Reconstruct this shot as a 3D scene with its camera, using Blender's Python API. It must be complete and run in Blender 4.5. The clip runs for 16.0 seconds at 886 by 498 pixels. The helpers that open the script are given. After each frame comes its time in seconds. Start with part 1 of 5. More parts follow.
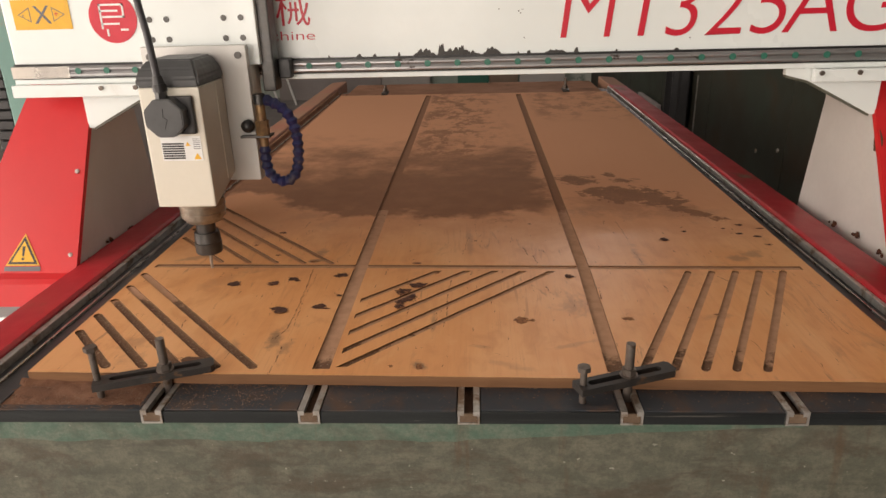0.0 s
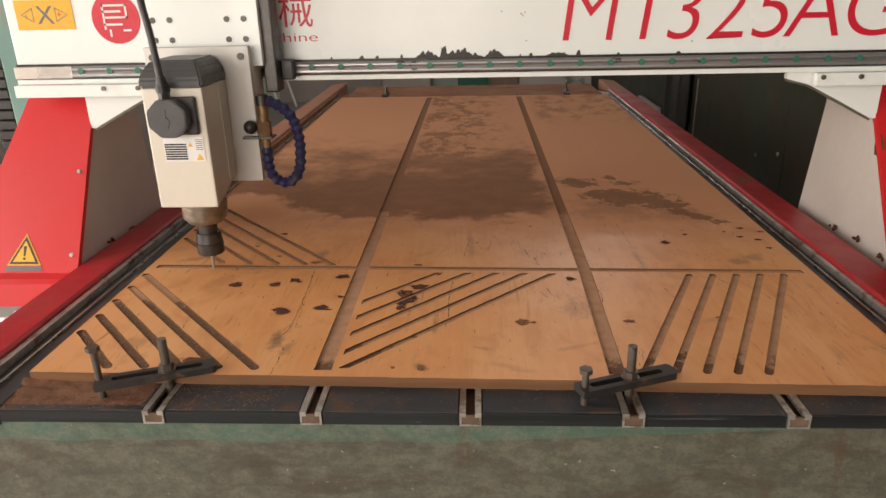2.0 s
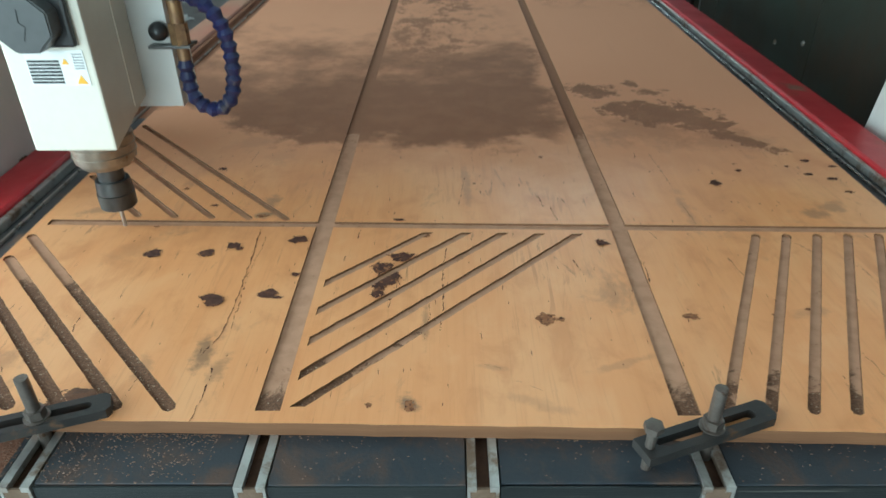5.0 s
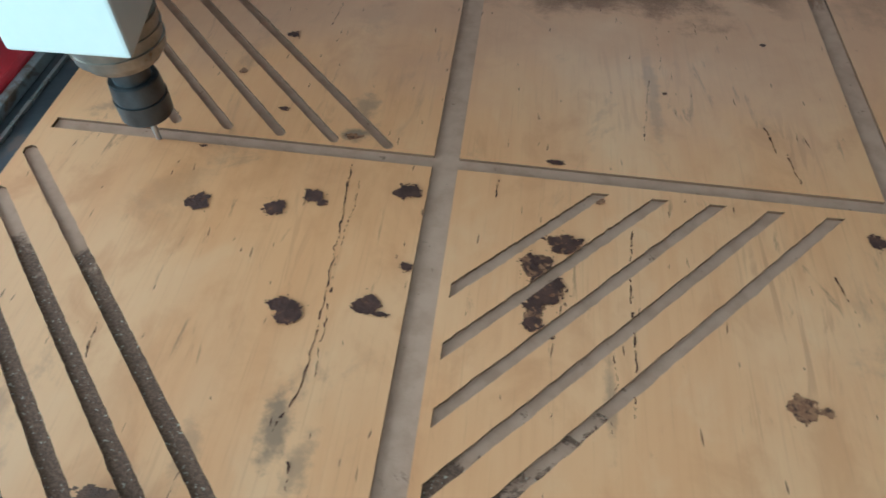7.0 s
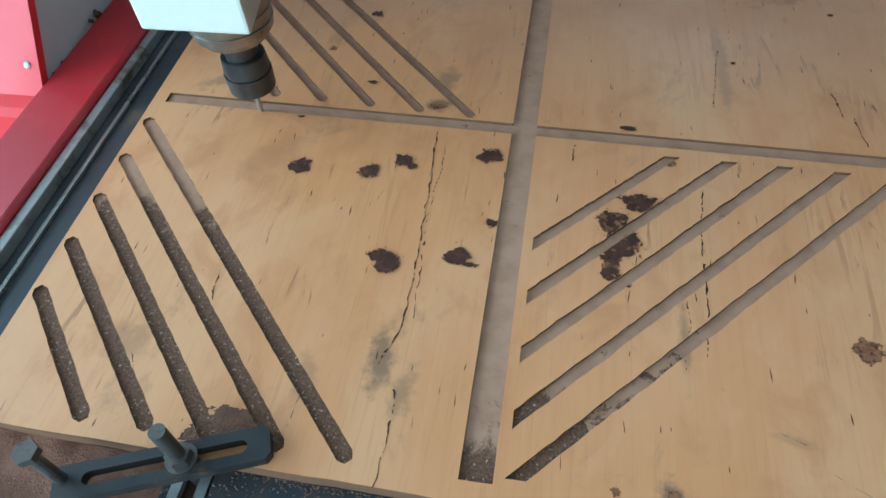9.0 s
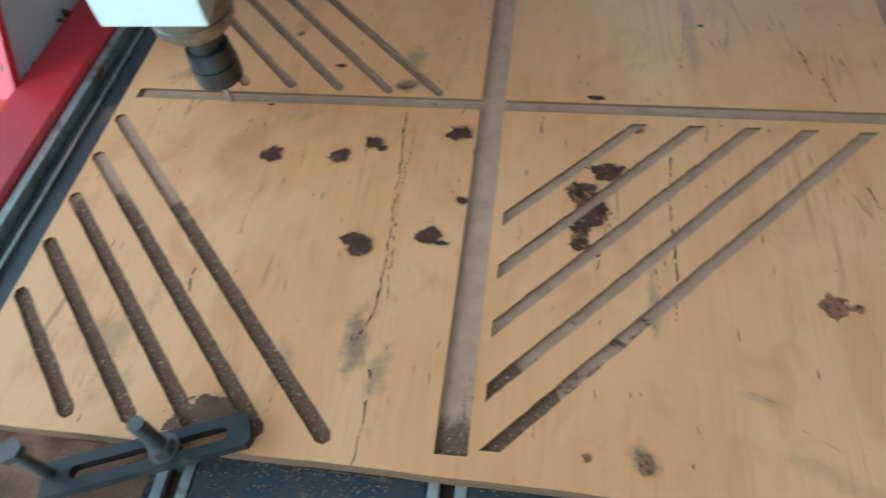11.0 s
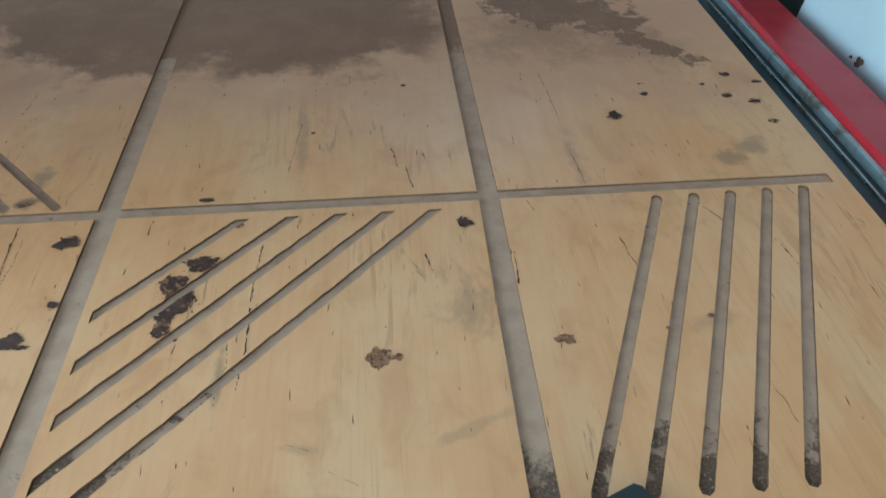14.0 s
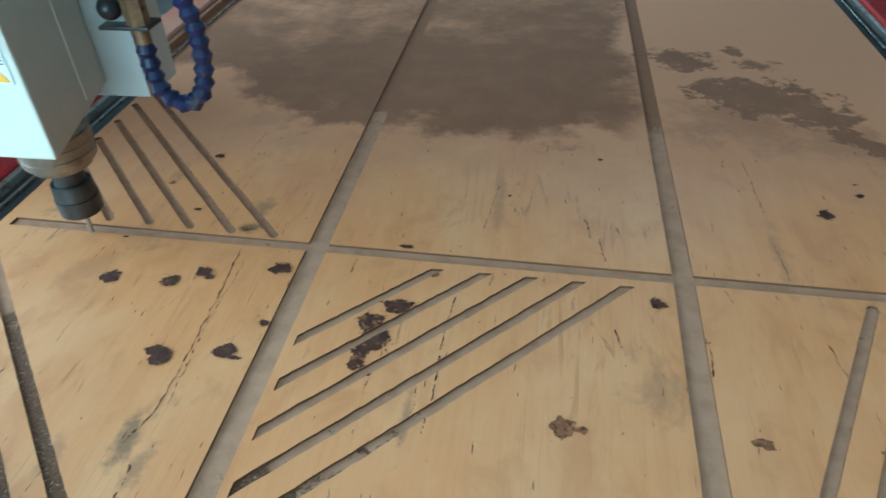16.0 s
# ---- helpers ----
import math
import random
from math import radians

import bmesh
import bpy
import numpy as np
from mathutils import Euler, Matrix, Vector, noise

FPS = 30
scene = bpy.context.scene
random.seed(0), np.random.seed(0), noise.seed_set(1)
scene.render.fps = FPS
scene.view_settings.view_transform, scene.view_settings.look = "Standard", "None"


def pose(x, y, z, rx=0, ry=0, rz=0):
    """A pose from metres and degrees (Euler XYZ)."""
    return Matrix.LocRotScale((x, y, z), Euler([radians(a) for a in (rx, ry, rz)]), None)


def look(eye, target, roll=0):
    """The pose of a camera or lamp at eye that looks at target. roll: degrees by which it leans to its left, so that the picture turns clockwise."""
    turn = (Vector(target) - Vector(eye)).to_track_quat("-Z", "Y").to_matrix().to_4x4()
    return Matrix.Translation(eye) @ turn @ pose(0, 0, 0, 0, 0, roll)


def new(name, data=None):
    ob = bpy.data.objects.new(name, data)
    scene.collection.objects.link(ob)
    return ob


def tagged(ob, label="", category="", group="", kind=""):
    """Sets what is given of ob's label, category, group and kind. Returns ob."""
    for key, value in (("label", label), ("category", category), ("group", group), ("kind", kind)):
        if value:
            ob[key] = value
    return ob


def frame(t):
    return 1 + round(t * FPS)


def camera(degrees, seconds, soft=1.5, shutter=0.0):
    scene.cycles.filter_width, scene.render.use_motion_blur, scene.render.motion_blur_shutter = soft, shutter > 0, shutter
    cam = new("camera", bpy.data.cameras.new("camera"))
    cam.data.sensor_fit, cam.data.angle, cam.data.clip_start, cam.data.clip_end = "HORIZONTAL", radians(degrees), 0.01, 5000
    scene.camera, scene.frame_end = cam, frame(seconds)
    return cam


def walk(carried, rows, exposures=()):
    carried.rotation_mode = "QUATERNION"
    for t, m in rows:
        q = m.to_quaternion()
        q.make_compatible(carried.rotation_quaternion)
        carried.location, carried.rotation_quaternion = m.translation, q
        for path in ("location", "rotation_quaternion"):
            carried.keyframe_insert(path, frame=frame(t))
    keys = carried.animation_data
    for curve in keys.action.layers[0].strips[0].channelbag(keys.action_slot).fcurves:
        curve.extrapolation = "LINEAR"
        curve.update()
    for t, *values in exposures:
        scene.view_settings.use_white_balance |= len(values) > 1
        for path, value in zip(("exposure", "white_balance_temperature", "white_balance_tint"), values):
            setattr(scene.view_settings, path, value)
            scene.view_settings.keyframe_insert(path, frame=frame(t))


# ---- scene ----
cam = camera(65.5, 16.0, shutter=0.4)
PATH = [
    (0, (0.011, -0.872, 1.345), (-0.088, 0.99, 0.621), -1.6),
    (0.5, (0.01, -0.875, 1.347), (-0.092, 0.987, 0.627), -1.7),
    (1, (0.006, -0.879, 1.348), (-0.097, 0.989, 0.638), -1.4),
    (1.5, (0.007, -0.878, 1.348), (-0.095, 0.991, 0.643), -1.1),
    (2, (0.006, -0.874, 1.345), (-0.09, 0.99, 0.627), -1.3),
    (2.5, (0.015, -0.859, 1.345), (-0.063, 1.0, 0.61), -1.9),
    (3, (0.037, -0.827, 1.341), (-0.033, 1.026, 0.591), -2.0),
    (3.2, (0.037, -0.798, 1.339), (-0.03, 1.052, 0.582), -2.0),
    (5.3, (-0.045, -0.445, 1.314), (-0.048, 1.201, 0.178), 0.0),
    (5.5, (-0.048, -0.399, 1.301), (-0.051, 1.194, 0.092), 0.6),
    (6, (-0.037, -0.224, 1.311), (-0.113, 1.229, -0.061), 1.4),
    (6.5, (-0.092, -0.114, 1.3), (-0.243, 1.204, -0.197), 0.0),
    (7, (-0.166, -0.09, 1.302), (-0.324, 1.166, -0.246), -0.2),
    (7.5, (-0.191, -0.102, 1.303), (-0.377, 1.155, -0.242), -1.6),
    (8, (-0.189, -0.116, 1.312), (-0.397, 1.168, -0.208), -2.5),
    (8.5, (-0.205, -0.148, 1.312), (-0.425, 1.145, -0.198), -1.7),
    (8.7, (-0.2, -0.154, 1.325), (-0.455, 1.085, -0.225), -3.1),
    (10.8, (-0.179, -0.158, 1.34), (-0.523, 0.993, -0.258), -8.7),
    (11, (-0.16, -0.153, 1.335), (-0.46, 0.999, -0.272), -9.1),
    (11.5, (-0.088, -0.144, 1.325), (-0.242, 1.003, -0.306), -7.6),
    (12, (0.007, -0.133, 1.32), (-0.024, 0.995, -0.332), -5.9),
    (12.5, (0.098, -0.158, 1.316), (0.203, 0.988, -0.319), -3.6),
    (13, (0.138, -0.196, 1.32), (0.307, 1.02, -0.259), -2.2),
    (13.5, (0.124, -0.215, 1.327), (0.277, 1.127, -0.148), -1.2),
    (14, (0.113, -0.22, 1.33), (0.238, 1.221, -0.052), -0.8),
    (14.5, (0.099, -0.225, 1.34), (0.172, 1.294, 0.041), -1.0),
    (15, (0.079, -0.227, 1.342), (0.048, 1.34, 0.099), -1.5),
    (15.5, (0.066, -0.225, 1.342), (-0.07, 1.337, 0.1), -1.9),
    (16, (0.048, -0.23, 1.34), (-0.216, 1.321, 0.105), -2.1),
]
EXPOSURE = [(0, -0.05, 7400, 17), (3.2, 0.07, 7400, 17), (5.3, 0.6, 4700, -17), (6.5, 0.40, 4150, -19), (8.0, 0.43, 4200, -16), (11.0, 0.42, 4250, -18), (14.0, 0.57, 3950, -23), (16.0, 0.50, 4200, -24)]
walk(cam, [(t, look(eye, target, roll)) for t, eye, target, roll in PATH], EXPOSURE)
# ---- light ----
world = bpy.data.worlds.new("world")
scene.world = world
world.use_nodes = True
wn = world.node_tree
sky = wn.nodes.new("ShaderNodeTexSky")
sky.sky_type = 'NISHITA'
sky.sun_disc = False
sky.sun_elevation = radians(40)
sky.sun_rotation = radians(250)
wn.links.new(sky.outputs[0], wn.nodes["Background"].inputs[0])
wn.nodes["Background"].inputs[1].default_value = 0.08


def area(name, eye, target, sx, sy, power, colour):
    d = bpy.data.lights.new(name, 'AREA')
    d.shape, d.size, d.size_y, d.energy, d.color = 'RECTANGLE', sx, sy, power, colour
    ob = new(name, d)
    ob.matrix_world = look(eye, target)
    return ob


area("daylight_gate", (-3.92, -0.6, 1.7), (0, -0.6, 1.3), 4.6, 3.0, 215, (1.0, 0.97, 0.93))
area("daylight_window_far", (2.2, 7.9, 3.2), (2.2, 0, 3.2), 2.8, 1.8, 65, (1.0, 0.98, 0.97))
area("daylight_window_behind", (-1.7, -4.9, 1.8), (-1.7, 0, 1.6), 3.6, 2.8, 165, (1.0, 0.97, 0.92))


# ---- materials ----
def principled(name):
    m = bpy.data.materials.new(name)
    m.use_nodes = True
    return m, m.node_tree, m.node_tree.nodes["Principled BSDF"]


def node(nt, kind, **values):
    n = nt.nodes.new(kind)
    for k, v in values.items():
        n.inputs[k].default_value = v
    return n


def coords(nt, stretch=(1, 1, 1)):
    tc = nt.nodes.new("ShaderNodeTexCoord")
    mp = nt.nodes.new("ShaderNodeMapping")
    mp.inputs["Scale"].default_value = stretch
    nt.links.new(tc.outputs["Object"], mp.inputs["Vector"])
    return mp.outputs[0]


def noise_out(nt, vec, scale, detail=4.0, rough=0.55, distort=0.0):
    n = node(nt, "ShaderNodeTexNoise", Scale=scale, Detail=detail, Roughness=rough, Distortion=distort)
    nt.links.new(vec, n.inputs["Vector"])
    return n.outputs["Fac"]


def ramp(nt, fac, a, b, va=0.0, vb=1.0):
    r = node(nt, "ShaderNodeMapRange")
    r.interpolation_type = 'SMOOTHSTEP'
    for i, v in ((1, a), (2, b), (3, va), (4, vb)):
        r.inputs[i].default_value = v
    nt.links.new(fac, r.inputs[0])
    return r.outputs[0]


def mix(nt, fac, a, b):
    m = nt.nodes.new("ShaderNodeMix")
    m.data_type = 'RGBA'
    for sock, v in ((m.inputs[0], fac), (m.inputs[6], a), (m.inputs[7], b)):
        if isinstance(v, (tuple, list)):
            sock.default_value = (*v, 1)
        elif isinstance(v, (int, float)):
            sock.default_value = v
        else:
            nt.links.new(v, sock)
    return m.outputs[2]


def maths(nt, op, a, b=0.0):
    m = nt.nodes.new("ShaderNodeMath")
    m.operation = op
    for sock, v in ((m.inputs[0], a), (m.inputs[1], b)):
        if isinstance(v, (int, float)):
            sock.default_value = v
        else:
            nt.links.new(v, sock)
    return m.outputs[0]


def relief(nt, bsdf, height, dist=0.001, strength=0.5):
    b = node(nt, "ShaderNodeBump", Strength=strength, Distance=dist)
    nt.links.new(height, b.inputs["Height"])
    nt.links.new(b.outputs[0], bsdf.inputs["Normal"])


def surface(name, base, second, dirt=None, scale=6.0, fine=90.0, rough=0.5, metal=0.0, bump=0.0006,
            dirt_at=(0.56, 0.68), dirt_scale=4.0, stretch=(1, 1, 1), coat=0.0):
    """Base colour varied at two scales, with patches of dirt or wear of their own shape."""
    m, nt, bs = principled(name)
    v = coords(nt, stretch)
    big = noise_out(nt, v, scale, 5, 0.6)
    small = noise_out(nt, v, fine, 3, 0.6)
    col = mix(nt, ramp(nt, big, 0.35, 0.65), base, second)
    col = mix(nt, ramp(nt, small, 0.3, 0.75, 0.0, 0.35), col, second)
    r = ramp(nt, big, 0.3, 0.7, rough - 0.08, rough + 0.1)
    if dirt:
        patch = ramp(nt, noise_out(nt, v, dirt_scale, 8, 0.68, 0.4), dirt_at[0], dirt_at[1])
        col = mix(nt, patch, col, dirt)
        r = maths(nt, 'ADD', r, maths(nt, 'MULTIPLY', patch, 0.15))
    nt.links.new(col, bs.inputs["Base Color"])
    nt.links.new(r, bs.inputs["Roughness"])
    bs.inputs["Metallic"].default_value = metal
    bs.inputs["Coat Weight"].default_value = coat
    relief(nt, bs, maths(nt, 'ADD', small, big), bump)
    return m


def warm(c):
    """Brown of raw or sawn wood, deepened towards orange."""
    return (c[0] * 1.06, c[1] * 0.92, c[2] * 0.74)


def wood_mix(nt, fac, a, b):
    return mix(nt, fac, warm(a) if isinstance(a, tuple) else a, warm(b) if isinstance(b, tuple) else b)


def spots(nt, pos, wob, places, ragged=2.6):
    """Strength of soft stains at given places: (x, y, half width, half length, lean, strength)."""
    total = None
    for px, py, rx, ry, lean, k in places:
        mp = nt.nodes.new("ShaderNodeMapping")
        mp.vector_type = 'TEXTURE'
        mp.inputs["Location"].default_value = (px, py, 0.8)
        mp.inputs["Rotation"].default_value = (0, 0, radians(lean))
        mp.inputs["Scale"].default_value = (rx, ry, 1.0)
        nt.links.new(pos, mp.inputs["Vector"])
        ln = nt.nodes.new("ShaderNodeVectorMath")
        ln.operation = 'LENGTH'
        nt.links.new(mp.outputs[0], ln.inputs[0])
        d = maths(nt, 'ADD', ln.outputs["Value"], maths(nt, 'MULTIPLY', maths(nt, 'SUBTRACT', wob, 0.5), ragged))
        one = ramp(nt, d, 0.25, 1.15, k, 0.0)
        total = one if total is None else maths(nt, 'MAXIMUM', total, one)
    return total


STAINS_NEAR = ((-0.325, 0.125, 0.014, 0.035, 0, 0.75), (-0.300, 0.095, 0.012, 0.030, -10, 0.5), (-0.328, 0.510, 0.016, 0.030, 15, 0.6), (-0.330, 0.466, 0.020, 0.012, 0, 0.9),
               (-0.596, 0.490, 0.045, 0.016, 25, 0.5), (-0.065, 0.180, 0.006, 0.045, 0, 0.5), (-0.079, 0.042, 0.012, 0.017, 10, 0.95), (0.165, 0.104, 0.050, 0.007, 20, 0.25),
               (0.542, 0.465, 0.030, 0.018, 0, 0.55))
STAINS_FAR = ((0.580, 0.485, 0.028, 0.022, 20, 0.5), (-0.416, 0.770, 0.060, 0.035, 30, 0.55), (-0.350, 0.700, 0.030, 0.050, -20, 0.35),
               (0.060, 0.040, 0.045, 0.010, -25, 0.2), (0.015, 0.098, 0.022, 0.006, -10, 0.25), (-0.386, 0.095, 0.012, 0.030, 10, 0.35), (-0.005, 0.575, 0.010, 0.090, 2, 0.35),
               (0.420, 0.200, 0.030, 0.012, 10, 0.3), (-0.500, 0.360, 0.030, 0.050, -35, 0.18), (-0.560, 0.110, 0.030, 0.020, 0, 0.3), (0.345, 0.470, 0.010, 0.080, 0, 0.3))
GREY_STAINS = STAINS_NEAR + STAINS_FAR


def board_material(name):
    """Pale plywood with faint grain along y, grey stains, sawdust film and drifts on the far part."""
    m, nt, bs = principled(name)
    mix = wood_mix
    v1 = coords(nt)
    vg = coords(nt, (1, 0.07, 1))
    tc = nt.nodes.new("ShaderNodeTexCoord")
    sep = nt.nodes.new("ShaderNodeSeparateXYZ")
    nt.links.new(tc.outputs["Object"], sep.inputs[0])
    x, y = sep.outputs[0], sep.outputs[1]
    grain = noise_out(nt, vg, 60, 6, 0.62, 0.6)
    broad = noise_out(nt, coords(nt, (1, 0.35, 1)), 5, 4, 0.55, 0.8)
    mottle = noise_out(nt, coords(nt, (1, 0.6, 1)), 17, 6, 0.6, 0.5)
    fine = noise_out(nt, v1, 420, 2, 0.6)
    col = mix(nt, ramp(nt, grain, 0.36, 0.72, 0, 0.45), (0.655, 0.345, 0.165), (0.58, 0.275, 0.115))
    col = mix(nt, ramp(nt, broad, 0.42, 0.66, 0, 0.7), col, (0.70, 0.42, 0.235))
    col = mix(nt, ramp(nt, mottle, 0.50, 0.72, 0, 0.55), col, (0.50, 0.23, 0.092))
    col = mix(nt, ramp(nt, mottle, 0.46, 0.30, 0, 0.35), col, (0.70, 0.43, 0.25))
    # cathedral figure in places
    figure = ramp(nt, noise_out(nt, coords(nt, (1, 0.09, 1)), 48, 4, 0.55, 2.4), 0.52, 0.62)
    where = spots(nt, tc.outputs["Object"], mottle, ((0.095, 0.30, 0.06, 0.13, 0, 0.42), (0.13, 0.50, 0.05, 0.07, 0, 0.45), (0.31, 0.33, 0.05, 0.10, 0, 0.32), (0.57, 0.22, 0.07, 0.22, 0, 0.34), (-0.36, 0.27, 0.03, 0.16, 0, 0.25), (-0.02, 0.6, 0.10, 0.12, 0, 0.22)))
    col = mix(nt, maths(nt, 'MULTIPLY', figure, where), col, (0.36, 0.165, 0.07))
    # short dark streaks in patches
    streak = ramp(nt, noise_out(nt, coords(nt, (1, 0.13, 1)), 34, 7, 0.7, 1.5), 0.60, 0.68)
    gate = ramp(nt, noise_out(nt, v1, 5.2, 3), 0.43, 0.58)
    col = mix(nt, maths(nt, 'MULTIPLY', maths(nt, 'MULTIPLY', streak, gate), 0.7), col, (0.27, 0.14, 0.065))
    pores = ramp(nt, noise_out(nt, coords(nt, (1, 0.025, 1)), 330, 3, 0.6), 0.55, 0.72, 0, 0.22)
    col = mix(nt, pores, col, (0.36, 0.18, 0.08))
    smudge = ramp(nt, noise_out(nt, coords(nt, (1, 0.55, 1)), 9, 8, 0.72, 0.6), 0.58, 0.72)
    col = mix(nt, maths(nt, 'MULTIPLY', smudge, 0.5), col, (0.27, 0.165, 0.10))
    col = mix(nt, spots(nt, tc.outputs["Object"], noise_out(nt, v1, 45, 6, 0.68), GREY_STAINS), col, (0.17, 0.115, 0.08))
    wob = noise_out(nt, v1, 5.5, 8, 0.62)
    wob2 = noise_out(nt, v1, 16, 7, 0.66)
    wv = maths(nt, 'ADD', maths(nt, 'MULTIPLY', wob, 0.7), maths(nt, 'MULTIPLY', wob2, 0.3))
    # thin film of dust that begins past the cross groove
    film = ramp(nt, maths(nt, 'ADD', y, maths(nt, 'MULTIPLY', wv, 0.9)), 0.85, 1.5, 0.0, 0.9)
    col = mix(nt, film, col, (0.67, 0.37, 0.25))
    haze = ramp(nt, maths(nt, 'ADD', y, maths(nt, 'MULTIPLY', maths(nt, 'SUBTRACT', wv, 0.5), 0.8)), 0.50, 0.78, 0.0, 0.4)
    col = mix(nt, haze, col, (0.46, 0.26, 0.17))
    # deep drift of brown sawdust on the left and middle strips
    edge = maths(nt, 'MULTIPLY', ramp(nt, x, -0.30, -0.66), 0.20)
    near = ramp(nt, maths(nt, 'SUBTRACT', maths(nt, 'ADD', y, maths(nt, 'MULTIPLY', maths(nt, 'SUBTRACT', wv, 0.5), 0.62)), edge), 0.74, 0.82)
    far = ramp(nt, maths(nt, 'ADD', y, maths(nt, 'MULTIPLY', maths(nt, 'SUBTRACT', wv, 0.5), 1.7)), 1.15, 1.75, 1, 0.0)
    side = ramp(nt, maths(nt, 'ADD', x, maths(nt, 'MULTIPLY', maths(nt, 'SUBTRACT', wv, 0.5), 0.35)), 0.16, 0.22, 1, 0)
    drift = maths(nt, 'MULTIPLY', maths(nt, 'MULTIPLY', near, far), side)
    # middle strip: the drift runs on to the far end in flakes
    mid = maths(nt, 'MULTIPLY', ramp(nt, x, -0.23, -0.19), ramp(nt, x, -0.02, 0.2, 1, 0))
    flakes = ramp(nt, noise_out(nt, coords(nt, (1, 0.7, 1)), 13, 9, 0.74), 0.47, 0.57)
    late = maths(nt, 'MULTIPLY', maths(nt, 'MULTIPLY', mid, flakes), ramp(nt, y, 1.0, 1.2))
    drift = maths(nt, 'MAXIMUM', drift, maths(nt, 'MULTIPLY', late, 0.85))
    # right strip: separate ragged patches of sawdust, and thin flakes at the far end
    rough_edge = maths(nt, 'ADD', maths(nt, 'MULTIPLY', noise_out(nt, v1, 30, 8, 0.7), 0.75), maths(nt, 'MULTIPLY', wob2, 0.25))
    heaps = spots(nt, tc.outputs["Object"], rough_edge, ((0.292, 1.068, 0.072, 0.055, -30, 1.0), (0.345, 0.945, 0.060, 0.060, 0, 1.0), (0.415, 0.920, 0.125, 0.090, -20, 1.0), (0.480, 0.865, 0.090, 0.065, -40, 1.0),
                                                         (0.540, 0.765, 0.090, 0.030, -48, 0.9), (0.398, 1.12, 0.018, 0.03, 0, 1.0), (0.43, 1.06, 0.05, 0.03, 0, 0.6)), 4.6)
    drift = maths(nt, 'MAXIMUM', drift, ramp(nt, heaps, 0.1, 0.6))
    veil = spots(nt, tc.outputs["Object"], wob2, ((0.37, 0.82, 0.16, 0.10, -15, 0.5), (0.50, 0.78, 0.12, 0.08, -30, 0.4)))
    drift = maths(nt, 'MAXIMUM', drift, veil)
    end = maths(nt, 'MULTIPLY', maths(nt, 'MULTIPLY', ramp(nt, y, 1.9, 2.2), ramp(nt, x, 0.25, 0.3)), flakes)
    drift = maths(nt, 'MAXIMUM', drift, maths(nt, 'MULTIPLY', end, 0.6))
    speck = ramp(nt, fine, 0.35, 0.7)
    dust = mix(nt, speck, (0.18, 0.09, 0.054), (0.285, 0.15, 0.092))
    dust = mix(nt, ramp(nt, wob2, 0.42, 0.64, 0, 0.3), dust, (0.34, 0.18, 0.11))
    col = mix(nt, maths(nt, 'MULTIPLY', drift, 0.93), col, dust)
    r = ramp(nt, maths(nt, 'MAXIMUM', drift, film), 0.0, 0.8, 0.42, 0.9)
    nt.links.new(r, bs.inputs["Roughness"])
    hgt = maths(nt, 'ADD', maths(nt, 'MULTIPLY', grain, 0.25), maths(nt, 'MULTIPLY', drift, maths(nt, 'ADD', 1.0, wob2)))
    hgt = maths(nt, 'ADD', hgt, maths(nt, 'MULTIPLY', maths(nt, 'MULTIPLY', fine, drift), 0.5))
    relief(nt, bs, hgt, 0.0016, 0.6)
    nt.links.new(col, bs.inputs["Base Color"])
    return m


def groove_material(name, near, far, ragged=0.22):
    """Taupe dust packed in the grooves, brown sawdust over it towards the ends of the sheet."""
    m, nt, bs = principled(name)
    mix = wood_mix
    v = coords(nt)
    tc = nt.nodes.new("ShaderNodeTexCoord")
    sep = nt.nodes.new("ShaderNodeSeparateXYZ")
    nt.links.new(tc.outputs["Object"], sep.inputs[0])
    w = noise_out(nt, v, 28, 7, 0.7, 0.4)
    fine = noise_out(nt, v, 480, 3, 0.7)
    y = maths(nt, 'ADD', sep.outputs[1], maths(nt, 'MULTIPLY', maths(nt, 'SUBTRACT', w, 0.5), ragged))
    brown = ramp(nt, y, near - 0.012, near + 0.018, 1, 0)
    back = ramp(nt, y, far - 0.02, far + 0.02)
    pale = mix(nt, ramp(nt, noise_out(nt, v, 40, 5, 0.6), 0.35, 0.7), (0.465, 0.30, 0.225), (0.38, 0.235, 0.168))
    dark = mix(nt, ramp(nt, fine, 0.38, 0.66), (0.115, 0.064, 0.042), (0.215, 0.128, 0.085))
    dark = mix(nt, ramp(nt, noise_out(nt, v, 300, 2, 0.5), 0.65, 0.69), dark, (0.45, 0.38, 0.32))
    spot = ramp(nt, noise_out(nt, v, 70, 4, 0.6), 0.66, 0.72)
    col = mix(nt, brown, mix(nt, maths(nt, 'MULTIPLY', spot, 0.7), pale, (0.16, 0.095, 0.06)), dark)
    col = mix(nt, back, col, mix(nt, ramp(nt, fine, 0.35, 0.7), (0.22, 0.115, 0.07), (0.30, 0.165, 0.105)))
    nt.links.new(col, bs.inputs["Base Color"])
    bs.inputs["Roughness"].default_value = 0.92
    relief(nt, bs, maths(nt, 'MULTIPLY', fine, maths(nt, 'ADD', brown, 0.2)), 0.0025)
    return m


